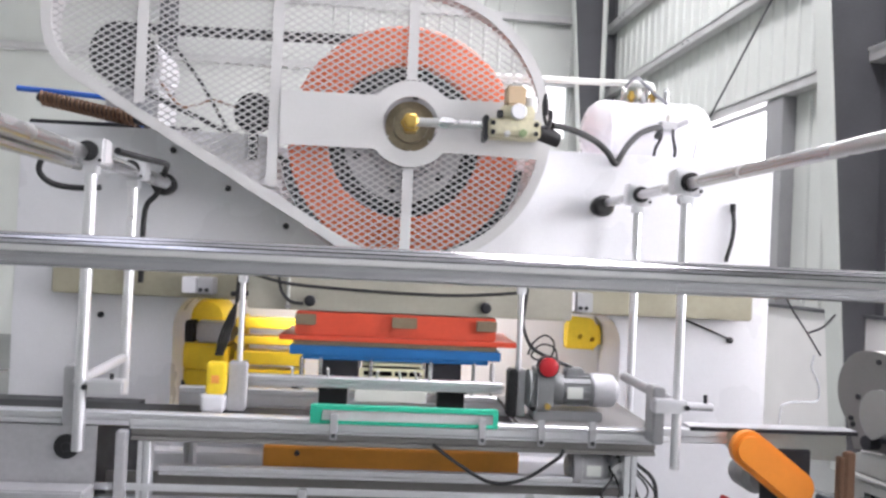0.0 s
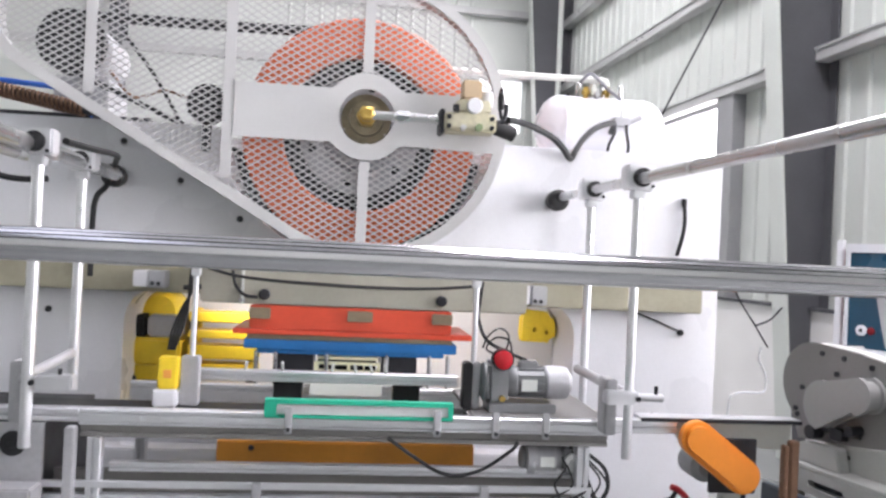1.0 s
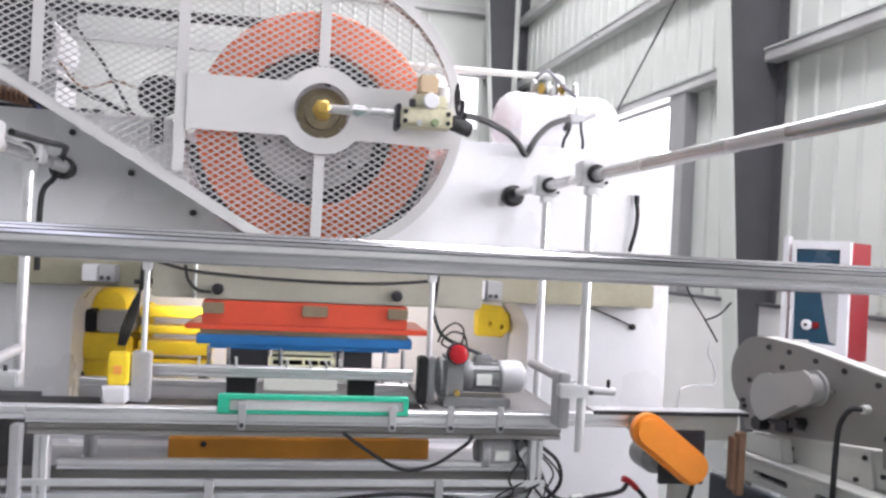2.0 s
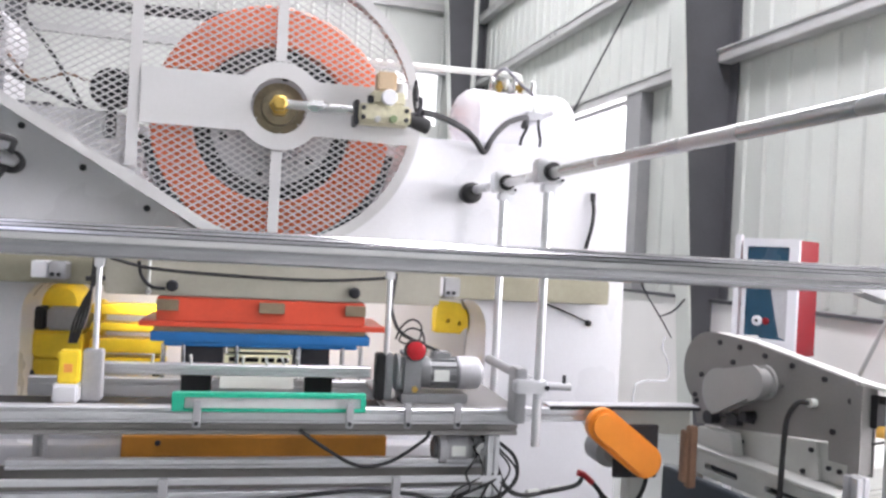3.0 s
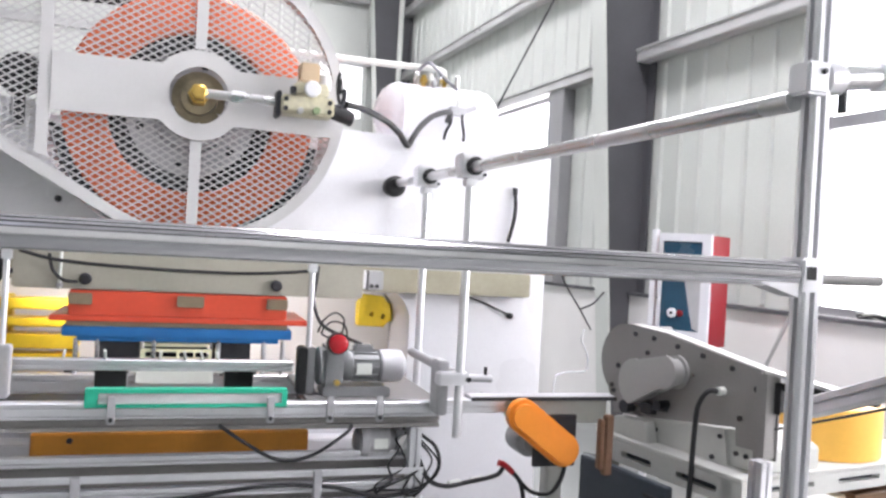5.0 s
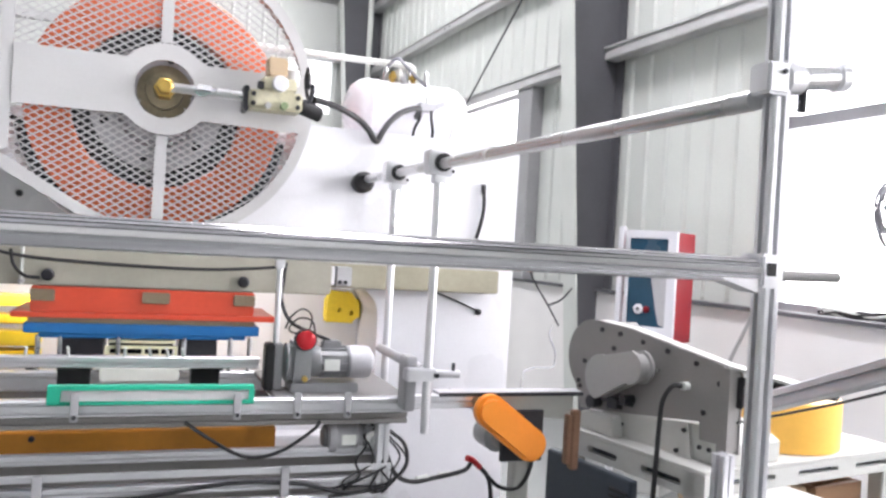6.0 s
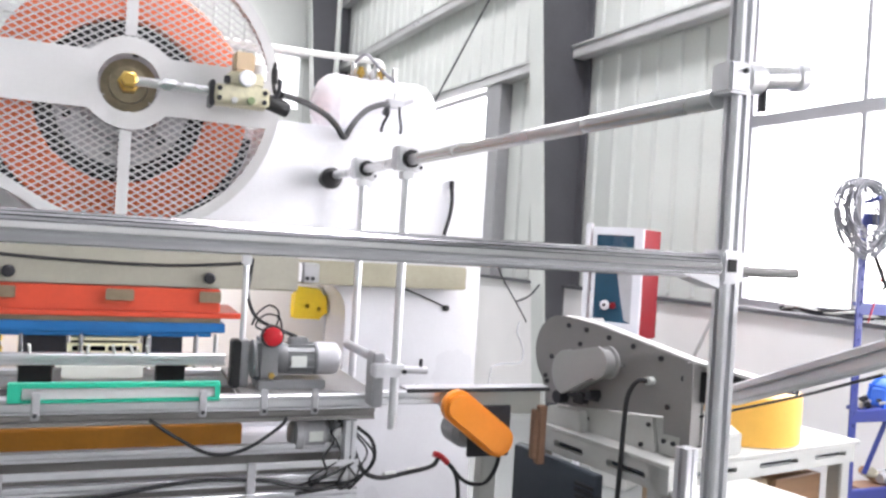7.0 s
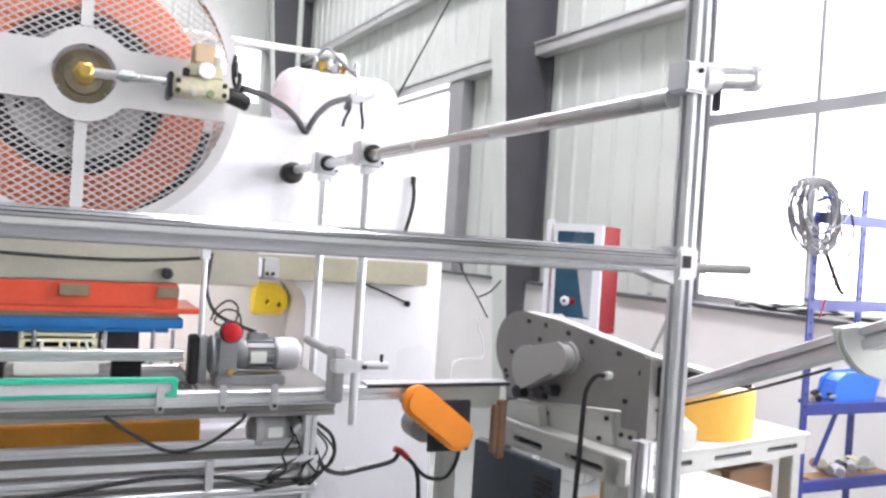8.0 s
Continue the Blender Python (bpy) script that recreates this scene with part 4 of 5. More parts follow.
# ---- hanging guide assemblies on both sides ----
def guide(side):
    x = 0.87 if side > 0 else -0.845
    g = thing("guide_rail", (x, 2.5, 1.8), "polished steel guide rod with clamp blocks and hanging rods", "guide rail", "guide rails")
    part("guide_rod", rod((x + 0.008 if side > 0 else x, 0.945, 1.790 if side > 0 else 1.80), (x - 0.008 if side > 0 else x - 0.035, 3.20, 1.80 if side > 0 else 1.79), 0.0165 if side > 0 else 0.024, n=24), STEEL, g)
    if side < 0:
        part("lower_rod", rod((x - 0.035, 0.93, 1.762), (x - 0.035, 2.33, 1.762), 0.015, n=20), STEEL, g)
    part("end_knob", lathe((x - 0.014 if side > 0 else x - 0.05, 3.30, 1.788), (0, -1, 0), [(0, 0.034), (0.05, 0.044), (0.09, 0.044), (0.1, 0.03)], n=28), BLACK, g, "black rubber end buffer")
    x0 = x
    for y, zb in ((2.33, 0.958), (2.80, 1.035)):
        x = x0 - 0.03 if side < 0 and y > 2.5 else x0
        blk = part("clamp", box(x - 0.045, x + 0.045, y - 0.032, y + 0.032, 1.764, 1.838), ALU, g, "silver aluminium clamp block", bevel=0.006)
        part("bushing", lathe((x, y - 0.03, 1.80), (0, -1, 0), [(0, 0.028), (0.012, 0.028), (0.014, 0.018)], n=24), BLACK, blk)
        part("screw", rod((x + 0.033, y - 0.032, 1.775), (x + 0.033, y - 0.037, 1.775), 0.005, n=8), DARK, blk)
        part("hanging_rod", rod((x, y, zb), (x, y, 1.766), 0.0135 if side > 0 else 0.0165, n=18, chamfer=0.002), ALU, g)
        part("collar", box(x - 0.02, x + 0.02, y - 0.02, y + 0.02, 1.738, 1.763), ALU, g, bevel=0.003)
    x = x0
    cr = part("cross_clamp", box(x - 0.05 * side - 0.025, x - 0.05 * side + 0.075, 2.305, 2.355, 1.122, 1.162), ALU, g, bevel=0.005)
    part("screw", rod((x + 0.02, 2.305, 1.142), (x + 0.02, 2.298, 1.142), 0.008, n=10), DARK, cr)
    part("cross_rod", rod((x - 0.01, 2.36, 1.152), (x - 0.03, 2.78, 1.162), 0.0155, n=16, chamfer=0.002), CAST, g)
    part("side_rod", rod((x - 0.02, 2.33, 1.146), (x + 0.105, 2.33, 1.142), 0.012, n=14), CAST, g)
    part("lever", rod((x + 0.085, 2.33, 1.145), (x + 0.085, 2.33, 1.178), 0.006, n=10), DARK, g)
    part("foot_plate", box(x - 0.06, x - 0.025, 2.36, 2.44, 1.02, 1.19), CAST, g, bevel=0.004)
    return g


guide(1)
guide(-1)
c = thing("sensor_cable", (-0.85, 2.5, 1.75), "black cable looping round the guide clamp", "cable")
part("wire", hose([(-0.80, 2.40, 1.815), (-0.79, 2.60, 1.82), (-0.80, 2.90, 1.835), (-0.84, 3.05, 1.83), (-0.875, 3.12, 1.79), (-0.90, 3.15, 1.74), (-0.935, 3.16, 1.70), (-0.945, 3.16, 1.62), (-0.945, 3.16, 1.4)], 0.011), BLACK, c)
part("wire", hose([(-1.03, 2.45, 1.80), (-1.04, 2.45, 1.75), (-1.0, 2.45, 1.715), (-0.93, 2.45, 1.705), (-0.86, 2.45, 1.71)], 0.009), BLACK, c)

# ---- the aluminium frame near the camera ----
def beam_outline():
    """A round 38 mm bar with four narrow grooves along its upper front."""
    out = []
    for a in range(0, 360, 6):
        if a in (18, 36, 54, 72):
            for da, q in ((-2.8, 0.019), (-2.0, 0.0155), (2.0, 0.0155), (2.8, 0.019)):
                out.append((q * math.cos(radians(a + da)), q * math.sin(radians(a + da))))
        else:
            out.append((0.019 * math.cos(radians(a)), 0.019 * math.sin(radians(a))))
    return out


fr = thing("aluminium_gantry", (0.915, 0.95, 0), "aluminium profile frame with a long horizontal beam", "frame")
part("post", profile((0.903, 0.93, 0.0), (0.903, 0.93, 2.45), 0.03, 0.03), ALU, fr)
part("post", profile((-1.15, 0.93, 0.0), (-1.15, 0.93, 2.45), 0.03, 0.03), ALU, fr)
part("beam", extruded((-1.17, 0.915, 1.5345), (0.8675, 0.917, 1.5335), beam_outline()), POLISHED, fr, "polished aluminium beam with fine grooves")
bk = part("corner_block", box(0.868, 0.909, 0.898, 0.950, 1.508, 1.558), ALU, fr, bevel=0.004)
part("socket", box(0.876, 0.892, 0.8965, 0.8976, 1.526, 1.545), BLACK, bk)
part("gusset", plate([[(0.80, 1.520), (0.8675, 1.500), (0.8675, 1.526), (0.80, 1.524)]], 0.903, 0.945), ALU, fr)
part("stub", rod((0.92, 0.93, 1.527), (1.042, 0.93, 1.529), 0.0085, n=14), GREY, fr)
tb = part("top_block", box(0.866, 0.906, 0.905, 0.950, 1.794, 1.842), ALU, fr, bevel=0.004)
part("screw", rod((0.893, 0.905, 1.828), (0.893, 0.901, 1.828), 0.004, n=8), DARK, tb)
part("stub", rod((0.905, 0.93, 1.822), (1.02, 0.94, 1.840), 0.019, n=20, chamfer=0.002), STEEL, fr)
part("stub_collar", rod((0.906, 0.93, 1.822), (0.945, 0.934, 1.828), 0.025, n=20, chamfer=0.004), ALU, fr)
part("stub_cap", rod((1.018, 0.94, 1.840), (1.045, 0.942, 1.844), 0.023, n=20, chamfer=0.004), ALU, fr)
part("lock_screw", rod((0.957, 0.935, 1.815), (0.957, 0.935, 1.778), 0.007, n=10), DARK, fr)
st = thing("inclined_strut", (1.235, 0.68, 0), "inclined aluminium profile strut with a white end plate", "strut")
part("profile", profile((1.335, 1.38, 1.24), (1.25, 0.895, 1.415), 0.04, 0.04), ALU, st)
part("end_plate", plate([[(1.20, 1.437), (1.262, 1.446), (1.315, 1.44), (1.318, 1.36), (1.262, 1.372), (1.235, 1.388), (1.212, 1.41)]], 0.868, 0.886), SHEET, st, "white joint plate", bevel=0.006)
part("profile", profile((1.25, 0.86, 1.428), (1.235, 0.70, 1.485), 0.04, 0.04), ALU, st)
part("post", profile((1.225, 0.66, 0.0), (1.225, 0.66, 1.52)), ALU, st)
part("wire", hose([(1.40, 1.55, 1.155), (1.332, 1.2, 1.272), (1.275, 0.95, 1.362)], 0.003), BLACK, st)

# ---- the transfer end: orange belt guard and feeder table ----
tc = thing("transfer_conveyor", (1.25, 2.55, 0), "short grey transfer conveyor beside the press", "conveyor")
part("top_plate", box(0.96, 1.50, 2.46, 2.525, 1.050, 1.060), CAST, tc, bevel=0.002)
part("edge_strip", box(0.96, 1.50, 2.454, 2.459, 1.046, 1.058), DARK, tc)
part("side_plate", plate([[(1.10, 1.045), (1.10, 0.985), (1.18, 0.965), (1.46, 0.955), (1.49, 0.975), (1.49, 1.045)]], 2.50, 2.515), SHEET, tc, bevel=0.003)
part("end_roller", rod((1.05, 2.48, 1.03), (1.05, 2.60, 1.03), 0.018), DARK, tc)
part("leg", box(1.30, 1.36, 2.56, 2.62, 0.0, 0.96), TABLE, tc, bevel=0.004)
og = thing("belt_cover", (1.22, 2.43, 0.94), "orange rounded drive belt cover", "belt cover")


def capsule(x0, z0, x1, z1, r):
    a = math.degrees(math.atan2(z1 - z0, x1 - x0))
    return arc(x1, z1, r, a - 90, a + 90, 14) + arc(x0, z0, r, a + 90, a + 270, 14)


part("shell", plate([capsule(1.128, 1.006, 1.279, 0.891, 0.056)], 2.385, 2.44), ORANGE, og, bevel=0.014)
part("back_plate", box(1.19, 1.345, 2.445, 2.46, 0.825, 1.0), DARK, og, bevel=0.003)
part("drive_motor", lathe((1.19, 2.60, 0.90), (0, -1, 0), [(0, 0.04), (0.02, 0.05), (0.12, 0.05), (0.14, 0.03)], n=24), MOTOR, og)
cp = thing("copper_stop", (1.47, 2.44, 0.9), "brown copper stop plate at the feeder end", "stop plate")
part("plate", box(1.435, 1.465, 2.40, 2.43, 0.80, 1.005), COPPER, cp, bevel=0.004)
part("plate", box(1.415, 1.432, 2.40, 2.43, 0.82, 0.99), COPPER, cp, bevel=0.003)

TT = 10.0
TM = pose(1.70, 2.03, 0, 0, 0, TT)


def tpt(a, b, z):
    return TM @ Vector((a, b, z))


tab = thing("feeder_table", (1.70, 2.03, 0), "white painted steel feeder table with slotted rails", "table", turn=TT)
part("top", box(0.0, 1.07, 0.0, 0.66, 0.872, 0.884), TABLE, tab, local=True, bevel=0.003)
part("side_rail", plate([rect(0.0, 0.64, 0.79, 0.871), round_rect(0.10, 0.28, 0.815, 0.838, 0.01), round_rect(0.40, 0.56, 0.815, 0.838, 0.01)], 0.002, 0.03, place=lambda x, z, y: (y, x, z)), TABLE, tab, local=True)
part("front_rail", plate([rect(0.035, 1.035, 0.805, 0.871), round_rect(0.12, 0.34, 0.832, 0.85, 0.008), round_rect(0.46, 0.68, 0.832, 0.85, 0.008), round_rect(0.78, 0.98, 0.832, 0.85, 0.008)], 0.002, 0.03), TABLE, tab, local=True)
for a, b in ((0.002, 0.60), (1.0, 0.0), (1.0, 0.60), (0.002, 0.0)):
    part("leg", box(a, a + 0.06, b + 0.032, b + 0.09, 0.0, 0.8715), TABLE, tab, local=True, bevel=0.004)
part("shelf", box(0.03, 1.04, 0.03, 0.63, 0.50, 0.52), WOOD, tab, local=True)
# dark sheets added behind the rail slots in place of shade under the table
part("slot_shade_backing", box(0.0305, 0.033, 0.04, 0.62, 0.80, 0.8705), PANEL, tab, local=True)
part("slot_shade_backing", box(0.04, 1.03, 0.0305, 0.033, 0.81, 0.8705), PANEL, tab, local=True)
crate = thing("wooden_crate", tuple(tpt(0.85, 0.3, 0.521)), "brown wooden crate on the shelf under the table", "crate", turn=TT)
part("side_board", box(0.70, 0.98, 0.10, 0.118, 0.521, 0.74), WOOD, crate, m=TM, bevel=0.002)
part("side_board", box(0.70, 0.98, 0.482, 0.50, 0.521, 0.74), WOOD, crate, m=TM, bevel=0.002)
part("end_board", box(0.70, 0.718, 0.1185, 0.4815, 0.521, 0.74), WOOD, crate, m=TM, bevel=0.002)
part("end_board", box(0.962, 0.98, 0.1185, 0.4815, 0.521, 0.74), WOOD, crate, m=TM, bevel=0.002)
part("bottom_board", box(0.7185, 0.9615, 0.1185, 0.4815, 0.521, 0.533), WOOD, crate, m=TM)
carton = thing("pale_carton", tuple(tpt(0.55, 0.3, 0.521)), "pale beige carton on the shelf under the table", "carton", turn=TT)
part("case", box(0.40, 0.68, 0.12, 0.48, 0.521, 0.735), mat("beige_board", (0.62, 0.48, 0.33), 0.7, var=0.08), carton, m=TM, bevel=0.004)
part("flap", box(0.403, 0.677, 0.125, 0.298, 0.7355, 0.739), mat("beige_flap", (0.58, 0.45, 0.31), 0.7, var=0.08), carton, m=TM)
low = thing("side_stand", tuple(tpt(0.05, -0.30, 0)), "low white steel stand in front of the feeder table", "stand", turn=TT)
part("top", box(-0.08, 0.30, 0.0, 0.27, 0.805, 0.82), TABLE, low, local=True, bevel=0.003)
part("body", box(-0.06, 0.28, 0.02, 0.25, 0.0, 0.804), TABLE, low, local=True, bevel=0.004)
bp = thing("dark_panel", tuple(tpt(-0.03, 0.35, 0)), "dark steel louvred cabinet panel beside the table", "cabinet", turn=TT)
part("case", box(-0.02, 0.015, -0.08, 0.38, 0.0, 0.785), PANEL, bp, local=True, bevel=0.004)
for k in range(6):
    part("louvre", box(-0.026, -0.0205, -0.07, 0.02, 0.62 + 0.022 * k, 0.632 + 0.022 * k), DARK, bp, local=True)

# feeder head standing on the table: s runs back along the table's side
fd = thing("strip_feeder", tuple(tpt(0.08, 0.4, 0.884)), "grey painted feeder head with a rounded guard plate", "feeder", turn=TT)


def fplace(s, z, d):
    return tuple(tpt(0.08 + d, s, z))


outline = [(0.0, 0.965), (0.10, 0.962), (0.105, 1.02), (0.55, 0.965), (0.70, 0.95)] + arc(0.65, 1.15, 0.142, -50, 90, 14) + [(0.45, 1.279), (0.02, 1.213)]
part("guard_plate", plate([outline], 0.0, 0.018, place=fplace), GREY, fd, "grey hammered guard plate", bevel=0.003)
part("top_cover", plate([[(0.02, 1.215), (0.45, 1.281), (0.65, 1.294), (0.65, 1.286), (0.45, 1.273), (0.02, 1.207), (-0.26, 1.185), (-0.26, 1.195)]], 0.019, 0.075, place=fplace), TABLE, fd, "white top cover")
part("round_end", plate([arc(0.65, 1.15, 0.135, -80, 90, 14) + [(0.5, 1.15)]], 0.019, 0.22, place=fplace), GREY, fd)
motor_loop = arc(0.52, 1.095, 0.074, -70, 100, 14) + arc(0.375, 1.155, 0.048, 100, 290, 12)
part("motor_cap", plate([motor_loop], -0.07, -0.002, place=fplace), mat("pale_grey_cap", (0.36, 0.355, 0.35), 0.45, var=0.06), fd, "pale grey rounded motor cap", bevel=0.012)
for s, z in ((0.60, 1.262), (0.50, 1.257), (0.38, 1.243), (0.26, 1.228), (0.13, 1.205), (0.69, 1.13), (0.72, 1.05), (0.71, 1.03), (0.03, 1.155), (0.09, 1.05), (0.53, 1.20)):
    part("bolt", rod(fplace(s, z, 0.0), fplace(s, z, -0.006), 0.0095, n=10), DARK, fd)
part("bolt", rod(fplace(0.30, 1.155, 0.0), fplace(0.30, 1.155, -0.008), 0.006, n=10), STEEL, fd, "bright screw")
part("cable_gland", rod(fplace(0.165, 1.125, 0.0), fplace(0.165, 1.125, -0.025), 0.014, n=14), SHEET, fd)
part("base_box", plate([[(0.02, 0.885), (0.60, 0.885), (0.60, 0.955), (0.13, 1.005), (0.02, 0.955)]], 0.02, 0.30, place=fplace), TABLE, fd, "white base box", bevel=0.004)
part("base_bracket", plate([[(0.45, 0.885), (0.66, 0.885), (0.64, 0.95), (0.47, 0.96)]], -0.05, -0.002, place=fplace), TABLE, fd, bevel=0.004)
part("base_panel", plate([[(0.14, 0.8875), (0.50, 0.8875), (0.52, 0.95), (0.16, 1.0)]], 0.004, 0.0185, place=fplace), TABLE, fd, "white bolted base panel", bevel=0.003)
for s, z in ((0.17, 0.975), (0.20, 0.90), (0.47, 0.93), (0.10, 0.935), (0.06, 0.935)):
    part("bolt", rod(fplace(s, z, 0.004), fplace(s, z, -0.004), 0.008, n=10), DARK, fd)
part("end_flange", plate([rect(-0.012, 0.018, 0.94, 1.205)], -0.012, 0.05, place=fplace), GREY, fd, "grey end flange", bevel=0.005)
part("shaft", rod(fplace(0.42, 1.03, -0.002), fplace(0.42, 1.03, -0.05), 0.018), DARK, fd)
part("coupling", rod(fplace(0.60, 0.99, -0.002), fplace(0.60, 0.99, -0.045), 0.024), DARK, fd)
part("switch", plate([round_rect(0.47, 0.52, 0.985, 1.02, 0.004)], -0.03, -0.002, place=fplace), DARK, fd, bevel=0.003)
part("cross_shaft", rod(fplace(0.56, 1.005, -0.02), fplace(0.40, 1.015, -0.02), 0.008), DARK, fd)
part("clamp", plate([[(-0.03, 1.09), (0.015, 1.09), (0.015, 1.17), (-0.03, 1.18)]], 0.03, 0.20, place=fplace), BLACK, fd, bevel=0.005)
part("rear_shaft", rod(fplace(-0.34, 1.18, 0.05), fplace(-0.02, 1.17, 0.05), 0.012), BLACK, fd)
fb = thing("profile_bracket", tuple(tpt(0.0, -0.05, 0.0)), "grey aluminium upright bracket by the table corner", "bracket", turn=TT)
part("upright", profile((-0.04, -0.05, 0.0), (-0.04, -0.05, 0.972), 0.05, 0.05), ALU, fb, local=True)
c = thing("feeder_cable", tuple(tpt(0, 0.2, 1.0)), "thick black cable hanging from the feeder head", "cable")
q = [fplace(0.165, 1.125, -0.025), fplace(0.185, 1.122, -0.05), fplace(0.205, 1.07, -0.07), fplace(0.205, 0.98, -0.08), fplace(0.20, 0.85, -0.09), fplace(0.20, 0.6, -0.10), fplace(0.20, 0.3, -0.10)]
part("wire", hose(q, 0.0085), BLACK, c)
dr = thing("film_roll", tuple(tpt(0.64, 0.25, 0.884)), "amber wound plastic film roll on the white table", "film roll")
part("roll", lathe(tuple(tpt(0.64, 0.25, 0.885)), (0, 0, 1), [(0, 0.05), (0, 0.228), (0.004, 0.232), (0.176, 0.232), (0.18, 0.228), (0.18, 0.05)], n=64, ring=True), DRUM, dr)
part("core", lathe(tuple(tpt(0.64, 0.25, 0.885)), (0, 0, 1), [(0, 0.03), (0, 0.049), (0.184, 0.049), (0.184, 0.03)], n=32, ring=True), WOOD, dr)

# ---- control cabinet ----
cabT = -60.0
cc = thing("control_cabinet", (3.2, 4.3, 0), "white and red control cabinet with a dark blue panel", "cabinet", turn=cabT)
part("body", box(-0.34, -0.0, 0.022, 0.30, 1.0, 1.72), REDSIDE, cc, "red painted body", local=True, bevel=0.004)
part("front_frame", plate([rect(-0.345, 0.004, 0.99, 1.725), rect(-0.325, -0.055, 1.10, 1.675)], 0.0, 0.021), WHITE, cc, "white front frame", local=True, bevel=0.003)
part("panel", box(-0.327, -0.053, 0.010, 0.0205, 1.098, 1.677), SCREEN, cc, "dark blue control panel", local=True)
part("decal", plate([[(-0.056, 1.102), (-0.056, 1.56), (-0.13, 1.55), (-0.17, 1.45), (-0.13, 1.25), (-0.10, 1.12)]], 0.008, 0.0095), CAST, cc, "grey curved panel decal", local=True)
part("knob", lathe((-0.24, 0.009, 1.21), (0, -1, 0), [(0, 0.032), (0.012, 0.032), (0.016, 0.02)], n=24), WHITE, cc, "white round switch", local=True)
part("knob_cap", lathe((-0.24, -0.007, 1.21), (0, -1, 0), [(0, 0.012), (0.006, 0.010)], n=16), BLACK, cc, local=True)
part("lamp", lathe((-0.185, 0.0075, 1.21), (0, -1, 0), [(0, 0.022), (0.008, 0.022), (0.012, 0.015)], n=24), REDSIDE, cc, local=True)
part("stand", box(-0.30, -0.04, 0.06, 0.26, 0.0, 0.999), TABLE, cc, local=True, bevel=0.005)
part("side_post", box(-0.42, -0.38, 0.02, 0.06, 0.0, 1.75), WHITE, cc, local=True, bevel=0.004)

# ---- blue storage rack with a cable coil ----
RK = 0.862
RM = far(RK)
rk = thing("storage_rack", (3.2, 2.5, 0), "blue slotted steel storage rack against the window wall", "rack")


def rack_post(x, y, z1):
    p = part("post", plate([[(x, -0.3), (x + 0.045, -0.3), (x + 0.045, z1), (x, z1)]] + [round_rect(x + 0.017, x + 0.028, z, z + 0.022, 0.005, 3) for z in (0.62 + 0.062 * k for k in range(int((z1 - 0.66) / 0.062)))], y, y + 0.004), RACKBLUE, rk, m=RM)
    part("post_side", box(x + 0.041, x + 0.045, y + 0.0045, y + 0.045, -0.3, z1), RACKBLUE, p, m=RM)


rack_post(3.505, 2.9, 1.80)
rack_post(4.12, 3.10, 2.0)
for z in (1.80, 1.345, 0.80, 0.395):
    part("beam", box(3.551, 4.30, 2.905, 2.94, z - 0.03, z + 0.03), RACKBLUE, rk, m=RM, bevel=0.003)
for z in (1.352, 0.807, 0.402):
    part("shelf", box(3.66, 4.30, 2.942, 3.06, z, z + 0.02), RACKBLUE if z > 0.7 else WOOD, rk, m=RM)
part("brace", rod((3.66, 2.93, 0.50), (3.80, 2.93, 0.78), 0.016, n=4), RACKBLUE, rk, m=RM)
bn = thing("storage_bin", (3.36, 2.6, 0.9), "bright blue plastic storage bin on the rack shelf", "bin")
part("bin", plate([[(3.80, 0.83), (4.10, 0.83), (4.14, 0.95), (4.06, 0.975), (3.88, 0.97), (3.82, 0.93)]], 2.944, 3.056), BIN, bn, m=RM, bevel=0.01)
tl = thing("tool_pile", (3.15, 2.6, 0.92), "small pile of mixed grey tools on the rack shelf", "tools")
random.seed(4)
for i in range(14):
    x, y, z = 3.66 + random.random() * 0.14, 2.96 + random.random() * 0.07, 0.842 + random.random() * 0.03
    part("tool", rod((x, y, z), (x + random.uniform(-0.06, 0.06), y + random.uniform(-0.05, 0.05), z + random.uniform(-0.01, 0.015)), random.uniform(0.008, 0.018), n=8), random.choice((DARK, CAST, VALVE)), tl, m=RM)
pl = thing("parts_pile", (3.3, 2.6, 0.6), "heap of brown and grey metal parts on the lowest shelf", "metal parts")
for i in range(22):
    x, y, z = 3.68 + random.random() * 0.42, 2.95 + random.random() * 0.08, 0.445 + random.random() * 0.05
    part("piece", rod((x, y, z), (x + random.uniform(-0.07, 0.07), y + random.uniform(-0.05, 0.05), z + random.uniform(-0.02, 0.03)), random.uniform(0.012, 0.03), n=9), random.choice((WOOD, CAST, DARK, VALVE)), pl, m=RM)
co = thing("cable_coil", (2.99, 2.45, 1.78), "coil of grey cable hung on the rack post", "cable coil")
for k in range(34):
    a0, tip = random.random() * 6.3, random.uniform(-0.5, 0.5)
    rx, rz = random.uniform(0.09, 0.185), random.uniform(0.12, 0.185)
    cx, cz, cy = 3.48 + random.gauss(0, 0.014), 1.965 - rz * 0.92 + random.gauss(0, 0.01), 2.86 + random.uniform(-0.03, 0.03)
    loop = []
    for i in range(19):
        a = 2 * math.pi * i / 18 + a0
        px, pz = rx * math.cos(a), rz * math.sin(a)
        loop.append((cx + px * math.cos(tip * 0.5) - pz * 0.25 * math.sin(tip), cy + 0.02 * math.sin(a + tip), cz + pz + px * 0.2 * math.sin(tip)))
    part("turn", hose(loop, random.uniform(0.0028, 0.0045), n=6, sub=3), CABLEGREY, co, m=RM)
part("hook", rod((3.50, 2.88, 1.88), (3.50, 2.80, 1.90), 0.01, n=8), RACKBLUE, co, m=RM)
ca = thing("loose_cables", (3.15, 2.5, 1.6), "black and red cables hanging from the rack", "cable")
